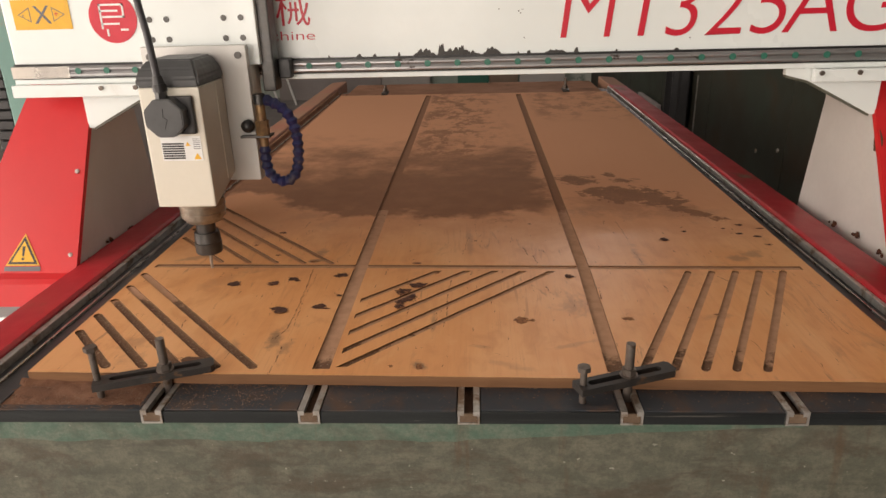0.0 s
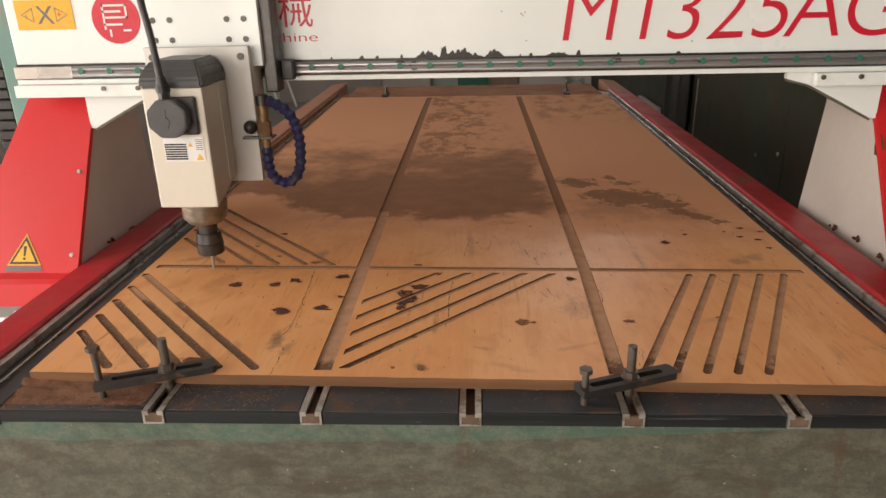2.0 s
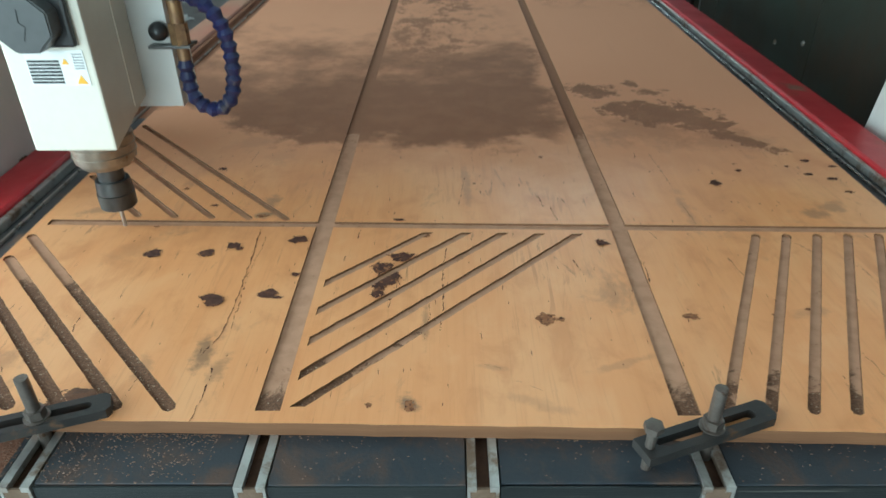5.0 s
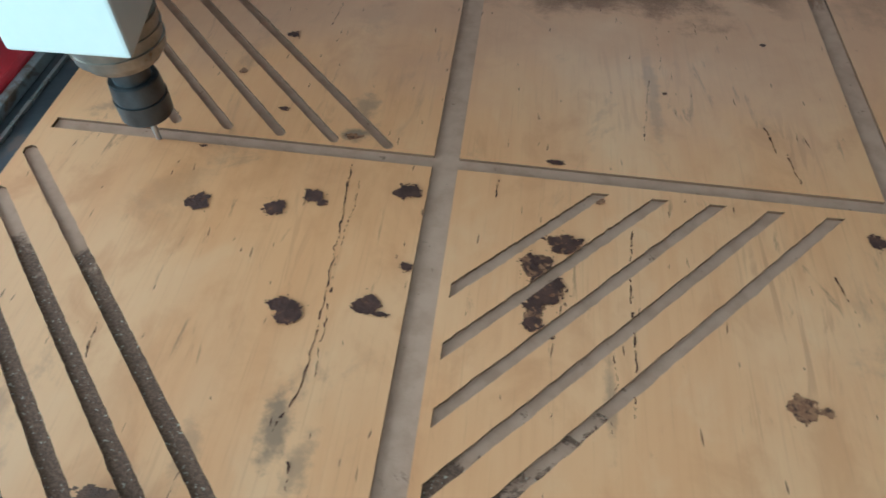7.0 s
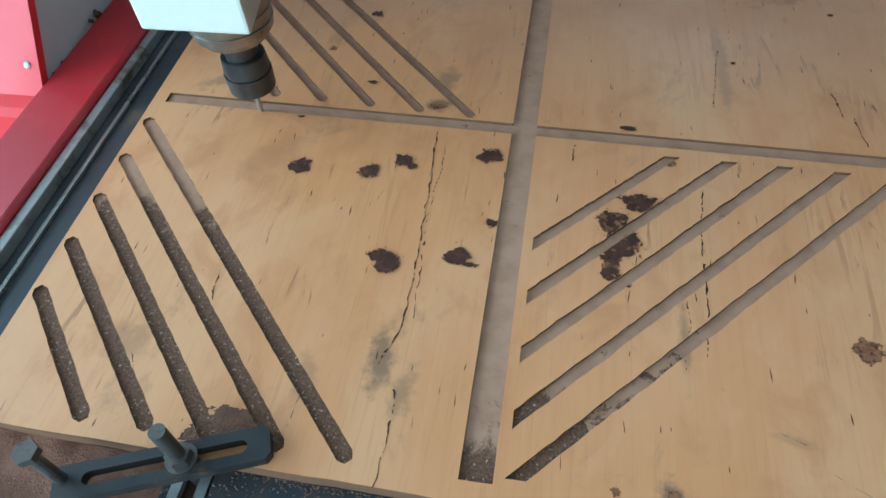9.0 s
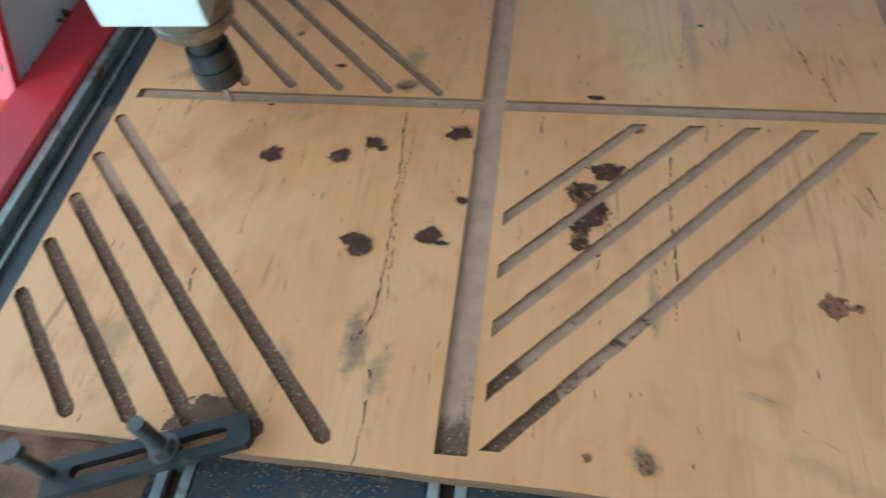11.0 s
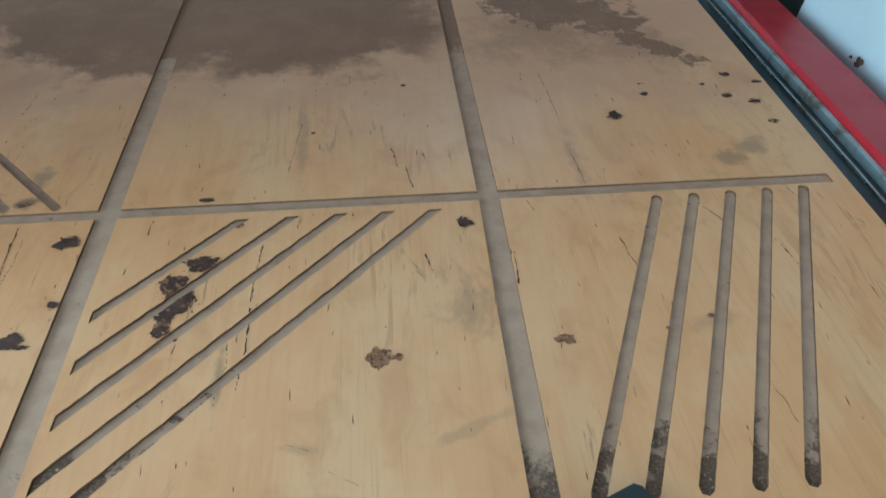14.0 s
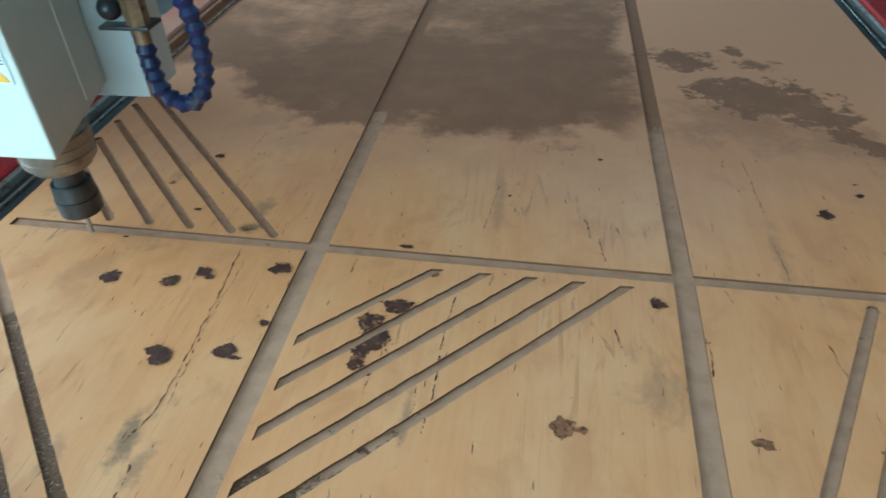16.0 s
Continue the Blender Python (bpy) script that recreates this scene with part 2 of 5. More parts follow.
def plain(name, colour, rough=0.5, metal=0.0):
    m, nt, bs = principled(name)
    v = coords(nt)
    n = noise_out(nt, v, 60, 4)
    nt.links.new(mix(nt, ramp(nt, n, 0.3, 0.75, 0, 0.4), colour, tuple(c * 0.78 for c in colour)), bs.inputs["Base Color"])
    nt.links.new(ramp(nt, n, 0.3, 0.7, max(0.05, rough - 0.07), rough + 0.07), bs.inputs["Roughness"])
    bs.inputs["Metallic"].default_value = metal
    return m


def old_paint(name, base, scuffed, grime):
    """Machine paint worn by years: scuffs, brown runs, oily patches, pale nicks."""
    m, nt, bs = principled(name)
    v = coords(nt)
    big = noise_out(nt, coords(nt, (0.5, 1, 1)), 9, 8, 0.7, 0.4)
    mid = noise_out(nt, coords(nt, (0.7, 1, 1)), 38, 8, 0.72)
    fine = noise_out(nt, v, 240, 4, 0.7)
    col = mix(nt, ramp(nt, mid, 0.40, 0.62), base, scuffed)
    col = mix(nt, ramp(nt, big, 0.50, 0.66, 0, grime), col, (0.075, 0.055, 0.036))
    runs = ramp(nt, noise_out(nt, coords(nt, (1, 1, 0.10)), 26, 5, 0.65), 0.56, 0.70, 0, grime)
    col = mix(nt, runs, col, (0.10, 0.062, 0.034))
    bands = ramp(nt, noise_out(nt, coords(nt, (0.10, 1, 1)), 40, 5, 0.6), 0.55, 0.70, 0, 0.55)
    col = mix(nt, bands, col, tuple(c * 0.55 for c in base))
    col = mix(nt, ramp(nt, fine, 0.35, 0.75, 0, 0.5), col, tuple(c * 0.6 for c in base))
    nick = ramp(nt, noise_out(nt, v, 95, 3, 0.6), 0.71, 0.74, 0, 0.8)
    col = mix(nt, nick, col, (0.36, 0.36, 0.30))
    nt.links.new(col, bs.inputs["Base Color"])
    nt.links.new(ramp(nt, big, 0.4, 0.65, 0.42, 0.7), bs.inputs["Roughness"])
    relief(nt, bs, maths(nt, 'ADD', mid, fine), 0.002)
    return m


WOOD_TOP = board_material("plywood_top")
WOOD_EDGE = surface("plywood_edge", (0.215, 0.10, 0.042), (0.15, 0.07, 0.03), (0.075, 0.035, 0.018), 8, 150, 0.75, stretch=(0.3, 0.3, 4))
GROOVE = groove_material("groove_dust", 0.055, 0.80)
GROOVE_LEFT = groove_material("groove_sawdust", 0.27, 0.80)
GROOVE_RIGHT = groove_material("groove_spotted", 0.065, 0.80, 0.34)
GROOVE_MIDDLE = groove_material("groove_part_filled", 0.105, 0.80, 0.60)
KNOT = surface("knot", (0.085, 0.026, 0.009), (0.050, 0.015, 0.006), (0.17, 0.062, 0.022), 70, 300, 0.85, dirt_scale=120, bump=0.002)
KNOT_PALE = surface("knot_pale", (0.33, 0.14, 0.052), (0.22, 0.085, 0.032), (0.085, 0.03, 0.012), 90, 300, 0.8, dirt_at=(0.48, 0.60), dirt_scale=160, bump=0.0015)
BED = surface("black_bed_sheet", (0.018, 0.024, 0.032), (0.030, 0.034, 0.041), (0.085, 0.05, 0.034), 9, 260, 0.58, dirt_at=(0.44, 0.68), dirt_scale=14)
BED_EDGE = surface("black_bed_edge", (0.008, 0.010, 0.011), (0.016, 0.021, 0.021), (0.09, 0.085, 0.075), 5, 120, 0.38, stretch=(0.25, 1, 9), dirt_at=(0.60, 0.70), dirt_scale=22)
BED_DUST = surface("dusty_bed", (0.35, 0.165, 0.09), (0.265, 0.12, 0.063), (0.19, 0.095, 0.05), 5, 200, 0.9, dirt_scale=8)
ALU = surface("aluminium_profile", (0.56, 0.55, 0.52), (0.44, 0.42, 0.39), (0.24, 0.17, 0.12), 14, 160, 0.42, 0.8, dirt_at=(0.48, 0.66), dirt_scale=20)
RUST_SLOT = surface("slot_dirt", (0.07, 0.035, 0.02), (0.12, 0.06, 0.035), None, 30, 240, 0.95, bump=0.002)
GREEN = old_paint("green_paint_worn", (0.075, 0.135, 0.098), (0.15, 0.18, 0.138), 0.45)
BEAM_GREY = old_paint("grimy_grey_beam", (0.092, 0.096, 0.070), (0.155, 0.150, 0.112), 0.75)
RED = surface("red_enamel", (0.62, 0.022, 0.026), (0.56, 0.018, 0.022), (0.42, 0.10, 0.06), 3, 70, 0.33, dirt_at=(0.66, 0.78), dirt_scale=3, coat=0.15)
RED_RAIL = surface("red_rail_cover", (0.40, 0.010, 0.018), (0.33, 0.009, 0.015), (0.22, 0.10, 0.06), 5, 120, 0.42, dirt_at=(0.54, 0.72), dirt_scale=6)
DUSTY_RED = surface("dusty_red", (0.38, 0.135, 0.085), (0.37, 0.19, 0.12), (0.38, 0.21, 0.135), 5, 120, 0.7, dirt_at=(0.45, 0.6), dirt_scale=4)
WHITE = surface("white_enamel", (0.79, 0.85, 0.84), (0.75, 0.81, 0.80), (0.55, 0.52, 0.46), 3, 60, 0.32, dirt_at=(0.64, 0.8), dirt_scale=3, coat=0.1)
LEG_WHITE = surface("leg_white", (0.60, 0.58, 0.545), (0.54, 0.52, 0.49), (0.44, 0.37, 0.31), 3, 80, 0.45, dirt_at=(0.62, 0.8), dirt_scale=4)
CREAM = surface("motor_cream", (0.69, 0.66, 0.57), (0.65, 0.62, 0.53), (0.5, 0.45, 0.36), 5, 90, 0.36, dirt_at=(0.68, 0.8), dirt_scale=8)
# darker cream for the motor's sides, their shade put into the colour
MOTOR_SIDE_SHADED = surface("motor_side_shaded", (0.52, 0.48, 0.41), (0.47, 0.43, 0.365), (0.33, 0.27, 0.2), 6, 90, 0.42, 0.3, dirt_at=(0.64, 0.78), dirt_scale=8)
MOTOR_PLATE = surface("grey_motor_plate", (0.50, 0.495, 0.475), (0.44, 0.435, 0.415), (0.34, 0.29, 0.24), 4, 110, 0.4, 0.35, dirt_at=(0.62, 0.8), dirt_scale=8)
PLUG = surface("packed_dust", (0.17, 0.115, 0.075), (0.12, 0.078, 0.05), (0.12, 0.075, 0.05), 40, 260, 0.9, dirt_scale=70)
DARK_PLASTIC = plain("dark_grey_plastic", (0.062, 0.064, 0.066), 0.48)
BLACK_PLASTIC = plain("black_plastic", (0.014, 0.014, 0.015), 0.42)
CABLE = plain("black_cable", (0.035, 0.035, 0.04), 0.45)
STEEL = surface("worn_steel", (0.42, 0.37, 0.30), (0.22, 0.19, 0.155), (0.20, 0.13, 0.08), 14, 140, 0.33, 0.9, dirt_scale=25)
NUT_BLACK = surface("blackened_steel", (0.055, 0.055, 0.055), (0.09, 0.085, 0.08), None, 40, 260, 0.36, 0.8)
CLAMP = surface("oiled_black_steel", (0.035, 0.034, 0.034), (0.06, 0.052, 0.047), (0.16, 0.09, 0.05), 18, 200, 0.5, 0.55, dirt_at=(0.58, 0.7), dirt_scale=22)
BOLT = surface("zinc_bolt", (0.19, 0.165, 0.145), (0.13, 0.105, 0.09), (0.10, 0.055, 0.032), 30, 220, 0.45, 0.75, dirt_scale=40)
RAIL_STEEL = surface("linear_rail_steel", (0.40, 0.40, 0.41), (0.30, 0.30, 0.30), (0.09, 0.075, 0.065), 4, 120, 0.46, 0.9, dirt_at=(0.63, 0.69), dirt_scale=9, stretch=(1, 1, 2))
RAIL_BLACK = surface("dark_side_rail", (0.05, 0.05, 0.055), (0.085, 0.08, 0.08), (0.18, 0.11, 0.08), 8, 120, 0.4, 0.4, dirt_scale=8)
RAIL_LIGHT = surface("polished_rail", (0.52, 0.50, 0.47), (0.42, 0.39, 0.35), (0.2, 0.14, 0.1), 8, 120, 0.3, 0.9, dirt_scale=10)
TEAL_CAP = plain("teal_cap", (0.02, 0.15, 0.105), 0.5)
BLUE_HOSE = surface("blue_hose", (0.015, 0.018, 0.085), (0.011, 0.013, 0.045), (0.07, 0.06, 0.07), 40, 200, 0.42, dirt_scale=50)
BRASS = surface("dirty_brass", (0.30, 0.19, 0.09), (0.19, 0.11, 0.06), (0.09, 0.055, 0.035), 40, 240, 0.5, 0.6, dirt_scale=50)
YELLOW = plain("yellow_sticker", (0.78, 0.43, 0.03), 0.4)
INK_RED = plain("red_ink", (0.60, 0.012, 0.035), 0.4)
INK_BLACK = plain("black_ink", (0.02, 0.02, 0.022), 0.5)
INK_GREY = plain("grey_ink", (0.13, 0.13, 0.14), 0.5)
PAPER = plain("label_paper", (0.78, 0.79, 0.78), 0.4)
TEAL_PAINT = surface("teal_paint", (0.12, 0.26, 0.225), (0.10, 0.21, 0.185), (0.2, 0.17, 0.13), 5, 80, 0.45, dirt_at=(0.64, 0.75))
PRIMER = plain("bare_primer", (0.05, 0.046, 0.042), 0.6)
FLOOR = surface("concrete_floor", (0.33, 0.315, 0.305), (0.27, 0.255, 0.25), (0.17, 0.14, 0.125), 1.6, 40, 0.75, dirt_scale=1.3, bump=0.002)
PLASTER = surface("plaster_wall", (0.55, 0.52, 0.50), (0.48, 0.45, 0.43), (0.33, 0.29, 0.27), 1.2, 30, 0.85, dirt_scale=1.1, bump=0.002)
DADO = surface("green_dado", (0.30, 0.40, 0.34), (0.46, 0.47, 0.43), (0.10, 0.16, 0.13), 1.1, 40, 0.6, dirt_scale=1.9)
DARK_GREEN = surface("dark_green_sheet", (0.026, 0.040, 0.028), (0.040, 0.036, 0.024), (0.065, 0.045, 0.028), 1.6, 40, 0.55, dirt_at=(0.52, 0.7), dirt_scale=1.5)
BROWN_PANEL = surface("brown_panel", (0.30, 0.21, 0.155), (0.24, 0.165, 0.12), (0.17, 0.12, 0.09), 2, 60, 0.7, dirt_scale=2)
GREY_PANEL = surface("grey_panel", (0.36, 0.32, 0.31), (0.31, 0.275, 0.265), None, 2, 60, 0.7)
CEILING = surface("ceiling_sheet", (0.5, 0.5, 0.49), (0.44, 0.44, 0.43), None, 1.5, 30, 0.8)


# ---- building blocks ----
def link(name, bm, material, parent=None, label="", smooth=False):
    me = bpy.data.meshes.new(name)
    bmesh.ops.recalc_face_normals(bm, faces=bm.faces[:])
    bm.to_mesh(me)
    bm.free()
    for m in (material if isinstance(material, (list, tuple)) else [material]):
        me.materials.append(m)
    if smooth:
        me.polygons.foreach_set("use_smooth", [True] * len(me.polygons))
        me.set_sharp_from_angle(angle=radians(35))
    ob = new(name, me)
    if parent:
        ob.parent = parent
        ob.matrix_parent_inverse = parent.matrix_basis.inverted()
    if label:
        tagged(ob, label)
    return ob


def part(name, bm, material, parent, label="", smooth=False):
    return link(name, bm, material, parent, label, smooth)


def thing(name, x, y, z, label, category, group="", kind=""):
    ob = new(name)
    ob.matrix_basis = pose(x, y, z)
    ob.empty_display_size = 0.05
    return tagged(ob, label, category, group, kind)


def box(x0, x1, y0, y1, z0, z1, bevel=0.0, bm=None, seg=2):
    bm2 = bmesh.new()
    r = bmesh.ops.create_cube(bm2, size=1)
    bmesh.ops.transform(bm2, verts=r["verts"], matrix=Matrix.Translation(((x0 + x1) / 2, (y0 + y1) / 2, (z0 + z1) / 2)) @ Matrix.Diagonal((x1 - x0, y1 - y0, z1 - z0, 1)))
    if bevel:
        bmesh.ops.bevel(bm2, geom=bm2.edges[:], offset=bevel, segments=seg, affect='EDGES', profile=0.6)
    return merge(bm, bm2)


def merge(bm, other):
    if bm is None:
        return other
    me = bpy.data.meshes.new("tmp")
    other.to_mesh(me)
    bm.from_mesh(me)
    bpy.data.meshes.remove(me)
    other.free()
    return bm


def tube(p, q, r0, r1=None, n=24, bevel=0.0, bm=None):
    """Cylinder or cone from p to q."""
    r1 = r0 if r1 is None else r1
    p, q = Vector(p), Vector(q)
    bm2 = bmesh.new()
    r = bmesh.ops.create_cone(bm2, cap_ends=True, segments=n, radius1=r0, radius2=r1, depth=(q - p).length)
    if bevel:
        rims = [e for e in bm2.edges if abs(e.verts[0].co.z - e.verts[1].co.z) < 1e-6]
        bmesh.ops.bevel(bm2, geom=rims, offset=bevel, segments=2, affect='EDGES')
    m = Matrix.Translation((p + q) / 2) @ (q - p).to_track_quat("Z", "Y").to_matrix().to_4x4()
    bmesh.ops.transform(bm2, verts=bm2.verts[:], matrix=m)
    return merge(bm, bm2)


def prism(points, axis, a, b, bevel=0.0, bm=None):
    """A flat outline drawn in the two other axes, pulled from a to b along the axis."""
    put = {"x": lambda u, v, w: (w, u, v), "y": lambda u, v, w: (u, w, v), "z": lambda u, v, w: (u, v, w)}[axis]
    bm2 = bmesh.new()
    lo = [bm2.verts.new(put(u, v, a)) for u, v in points]
    hi = [bm2.verts.new(put(u, v, b)) for u, v in points]
    bm2.faces.new(lo)
    bm2.faces.new(hi)
    for i in range(len(points)):
        j = (i + 1) % len(points)
        bm2.faces.new((lo[i], lo[j], hi[j], hi[i]))
    if bevel:
        bmesh.ops.bevel(bm2, geom=bm2.edges[:], offset=bevel, segments=2, affect='EDGES')
    return merge(bm, bm2)


def pipe(points, radius, n=12, bm=None):
    """A round pipe along a smooth line through the points."""
    pts = [Vector(p) for p in points]
    line = []
    for i in range(len(pts) - 1):
        p0, p1, p2, p3 = pts[max(i - 1, 0)], pts[i], pts[i + 1], pts[min(i + 2, len(pts) - 1)]
        for k in range(8):
            t = k / 8
            line.append(0.5 * ((2 * p1) + (p2 - p0) * t + (2 * p0 - 5 * p1 + 4 * p2 - p3) * t * t + (3 * p1 - p0 - 3 * p2 + p3) * t ** 3))
    line.append(pts[-1])
    bm2 = bmesh.new()
    rings = []
    for i, c in enumerate(line):
        d = (line[min(i + 1, len(line) - 1)] - line[max(i - 1, 0)]).normalized()
        q = d.to_track_quat("Z", "Y")
        rings.append([bm2.verts.new(c + q @ Vector((radius * math.cos(2 * math.pi * k / n), radius * math.sin(2 * math.pi * k / n), 0))) for k in range(n)])
    for a, b in zip(rings, rings[1:]):
        for k in range(n):
            bm2.faces.new((a[k], a[(k + 1) % n], b[(k + 1) % n], b[k]))
    bm2.faces.new(rings[0])
    bm2.faces.new(rings[-1])
    return merge(bm, bm2)


def lettering(name, text, size, place, turn, material, parent, shear=0.0, depth=0.0006, wide=1.0, thin=0.0):
    cu = bpy.data.curves.new(name, 'FONT')
    cu.body, cu.size, cu.shear, cu.extrude, cu.offset = text, size, shear, depth, -thin
    ob = new(name + "_draft", cu)
    me = bpy.data.meshes.new_from_object(ob.evaluated_get(bpy.context.evaluated_depsgraph_get()))
    me.name = name
    bpy.data.objects.remove(ob)
    bpy.data.curves.remove(cu)
    me.materials.clear()
    me.materials.append(material)
    me.transform(pose(*place, *turn) @ Matrix.Diagonal((wide, 1, 1, 1)))
    res = new(name, me)
    res.parent = parent
    res.matrix_parent_inverse = parent.matrix_basis.inverted()
    return res


# ---- the hall ----
def opening_wall(name, axis, at, thick, u0, u1, h, hole, material, label):
    """A wall with one real opening (u0, u1, z0, z1)."""
    a, b, z0, z1 = hole
    bm = bmesh.new()
    for p, q, r, s in ((u0, a, 0, h), (b, u1, 0, h), (a, b, z1, h), (a, b, 0, z0)):
        if q - p > 0.01 and s - r > 0.01:
            if axis == "x":
                box(at, at + thick, p, q, r, s, bm=bm)
            else:
                box(p, q, at, at + thick, r, s, bm=bm)
    return tagged(link(name, bm, material), label, "wall", kind="structure")


bm = box(-5.2, 4.2, -5.2, 8.2, -0.1, 0.0)
tagged(link("floor", bm, FLOOR), "grey stained concrete workshop floor", "floor", kind="structure")
bm = box(-5.2, 4.2, -5.2, 8.2, 4.6, 4.75)
tagged(link("ceiling", bm, CEILING), "plain grey sheet ceiling of the workshop", "ceiling", kind="structure")
opening_wall("wall_west", "x", -4.2, 0.2, -5.0, 8.0, 4.6, (-2.9, 1.7, 0.2, 3.2), PLASTER, "grey plaster wall with a wide open gateway")
opening_wall("wall_north", "y", 8.0, 0.2, -5.2, 4.2, 4.6, (0.8, 3.6, 2.3, 4.1), PLASTER, "white plaster wall with a high window")
opening_wall("wall_south", "y", -5.2, 0.2, -5.2, 4.2, 4.6, (-3.8, -0.2, 0.4, 3.2), PLASTER, "plaster wall with a wide open gateway")
bm = box(4.0, 4.2, -5.0, 8.0, 0, 4.6)
tagged(link("wall_east", bm, PLASTER), "plain plaster side wall", "wall", kind="structure")
bm = box(-4.0, 4.0, 7.985, 7.999, 0.0, 1.25)
tagged(link("trim", bm, DADO), "green painted dado band along the white wall", "trim", kind="structure")


# ---- the router's table ----
ZT, ZB = 0.80, 0.782           # top of the plywood, top of the bed
FRONT, FAR = -0.052, 3.28      # ends of the bed

table = thing("machine_table", 0, 1.6, 0, "long machine bed, black top, green front and red side covers", "machine table")
# black bed sheet between the slots, one strip at a time
SLOTS = [-0.459, -0.230, -0.003, 0.224, 0.449]
edges = [-0.69] + [s + d for s in SLOTS for d in (-0.0165, 0.0165)] + [0.676]
for i in range(0, len(edges), 2):
    bm = box(edges[i] + 0.0006, edges[i + 1] - 0.0006, FRONT + 0.001 * (i % 4), 2.735, 0.761, ZB, 0.0012)
    part("bed_strip", bm, BED, table, "scuffed black plastic bed strip")
    bm = box(edges[i] + 0.0006, edges[i + 1] - 0.0006, FRONT - 0.002, FRONT - 0.0002, 0.7615, ZB - 0.0015)
    part("bed_edge", bm, BED_EDGE, table, "shiny black cut edge")
bm = box(-0.69, 0.676, 2.736, FAR, 0.742, ZB, 0.002)
part("rear_bed_plate", bm, BED_DUST, table, "rear bed plate under brown dust")
for s in SLOTS:
    bm = bmesh.new()
    y0, y1 = FRONT - 0.004, 2.735
    box(s - 0.0155, s + 0.0155, y0, y1, 0.7615, 0.7645, bm=bm)
    for k in (-1, 1):
        xo, xi = s + k * 0.0155, s + k * 0.0125
        box(min(xo, xi), max(xo, xi), y0, y1, 0.7645, ZB + 0.001, bm=bm)
        xo, xi = s + k * 0.0125, s + k * 0.0065
        box(min(xo, xi), max(xo, xi), y0, y1, ZB - 0.006, ZB + 0.001, bm=bm)
    slot = part("slot_profile", bm, ALU, table, "aluminium clamping slot")
    bm = box(s - 0.0124, s + 0.0124, y0 + 0.004, y1, 0.7646, 0.768)
    part("slot_dirt", bm, RUST_SLOT, slot, "brown dirt packed in the slot")
    bm = box(s - 0.0122, s + 0.0122, y0 + 0.0004, y0 + 0.0038, 0.7647, 0.7792, 0.0006)
    part("slot_plug", bm, PLUG, slot, "pale dust packed in the slot end")
# front beam: grey body with a worn green plate over its upper part
bm = box(-0.80, 0.80, FRONT + 0.004, FRONT + 0.11, 0.42, 0.7605, 0.004)
part("front_beam", bm, BEAM_GREY, table, "grimy grey front beam with rust stains")
r = random.Random(8)
low = [(0.46 - 1.26 * i / 60, 0.7605 - max(0.004, (0.030 + 0.005 * noise.noise(Vector((i * 0.23, 0, 2))) + r.uniform(-0.0015, 0.0015)) * min(1, (i + 2) / 26))) for i in range(61)]
bm = prism([(-0.80, 0.7605), (0.46, 0.7605)] + low, "y", FRONT - 0.0005, FRONT + 0.0038)
part("front_plate", bm, GREEN, table, "worn green painted front plate")
for k, x in ((-1, -0.66), (1, 0.65)):
    bm = box(min(x, x + k * 0.10), max(x, x + k * 0.10), FRONT + 0.112, FAR - 0.1, 0.48, 0.754, 0.004)
    part("side_beam", bm, BEAM_GREY, table)
for y in (0.9, 1.8, 2.7):
    bm = box(-0.66, 0.65, y, y + 0.08, 0.60, 0.754, 0.003)
    part("cross_beam", bm, BEAM_GREY, table)
for x in (-0.70, 0.69):
    for y in (0.12, 1.6, 3.0):
        bm = box(x - 0.06, x + 0.06, y - 0.06, y + 0.06, 0, 0.48, 0.004)
        box(x - 0.09, x + 0.09, y - 0.09, y + 0.09, 0, 0.02, 0.002, bm=bm)
        part("table_leg", bm, BEAM_GREY, table)
# side rails and red covers
for k, xin in ((-1, -0.690), (1, 0.676)):
    def sx(d):
        wide = 1.09 if k < 0 else 0.84
        return xin + k * (d * wide if d < 0.06 else d + 0.0605 * (wide - 1))
    def strip(d0, d1, z0, z1, bev=0.001, y0=FRONT - 0.004, y1=FAR - 0.35):
        return box(min(sx(d0), sx(d1)), max(sx(d0), sx(d1)), y0, y1, z0, z1, bev)
    turn = 0.95 if k < 0 else 2.93         # from here on the rail lies under dust
    part("rail_base", strip(0.0004, 0.0597, 0.756, ZB + 0.002, y1=turn), RAIL_BLACK, table, "dark side rail base")
    part("rail_base", strip(0.0004, 0.0597, 0.756, ZB + 0.002, y0=turn + 0.0005), RAIL_BLACK if k > 0 else BED_DUST, table)
    part("rail_guide", strip(0.031, 0.0355, ZB + 0.0022, ZB + 0.007, 0.001), RAIL_LIGHT, table, "polished guide strip")
    if k < 0:
        part("rail_lip", strip(0.0485, 0.0598, ZB + 0.0022, ZB + 0.017, 0.002, y0=turn + 0.0005), BED_DUST, table)
    part("rail_lip", strip(0.0485, 0.0598, ZB + 0.0022, ZB + 0.017, 0.002, y1=turn if k < 0 else FAR - 0.35), ALU, table, "pale metal rail lip")
    pts = [(sx(0.0605), 0.60), (sx(0.0605), ZB + 0.020), (sx(0.066), ZB + 0.024), (sx(0.148), ZB + 0.016), (sx(0.160), ZB + 0.004), (sx(0.160), 0.52), (sx(0.152), 0.52), (sx(0.150), 0.60)]
    part("side_cover", prism(pts, "y", FRONT - 0.006, turn, 0.001), RED_RAIL, table, "long red enamelled side cover", True)
    part("side_cover_end", prism(pts, "y", turn + 0.0005, FAR, 0.001), DUSTY_RED, table, "red side cover under brown dust", True)

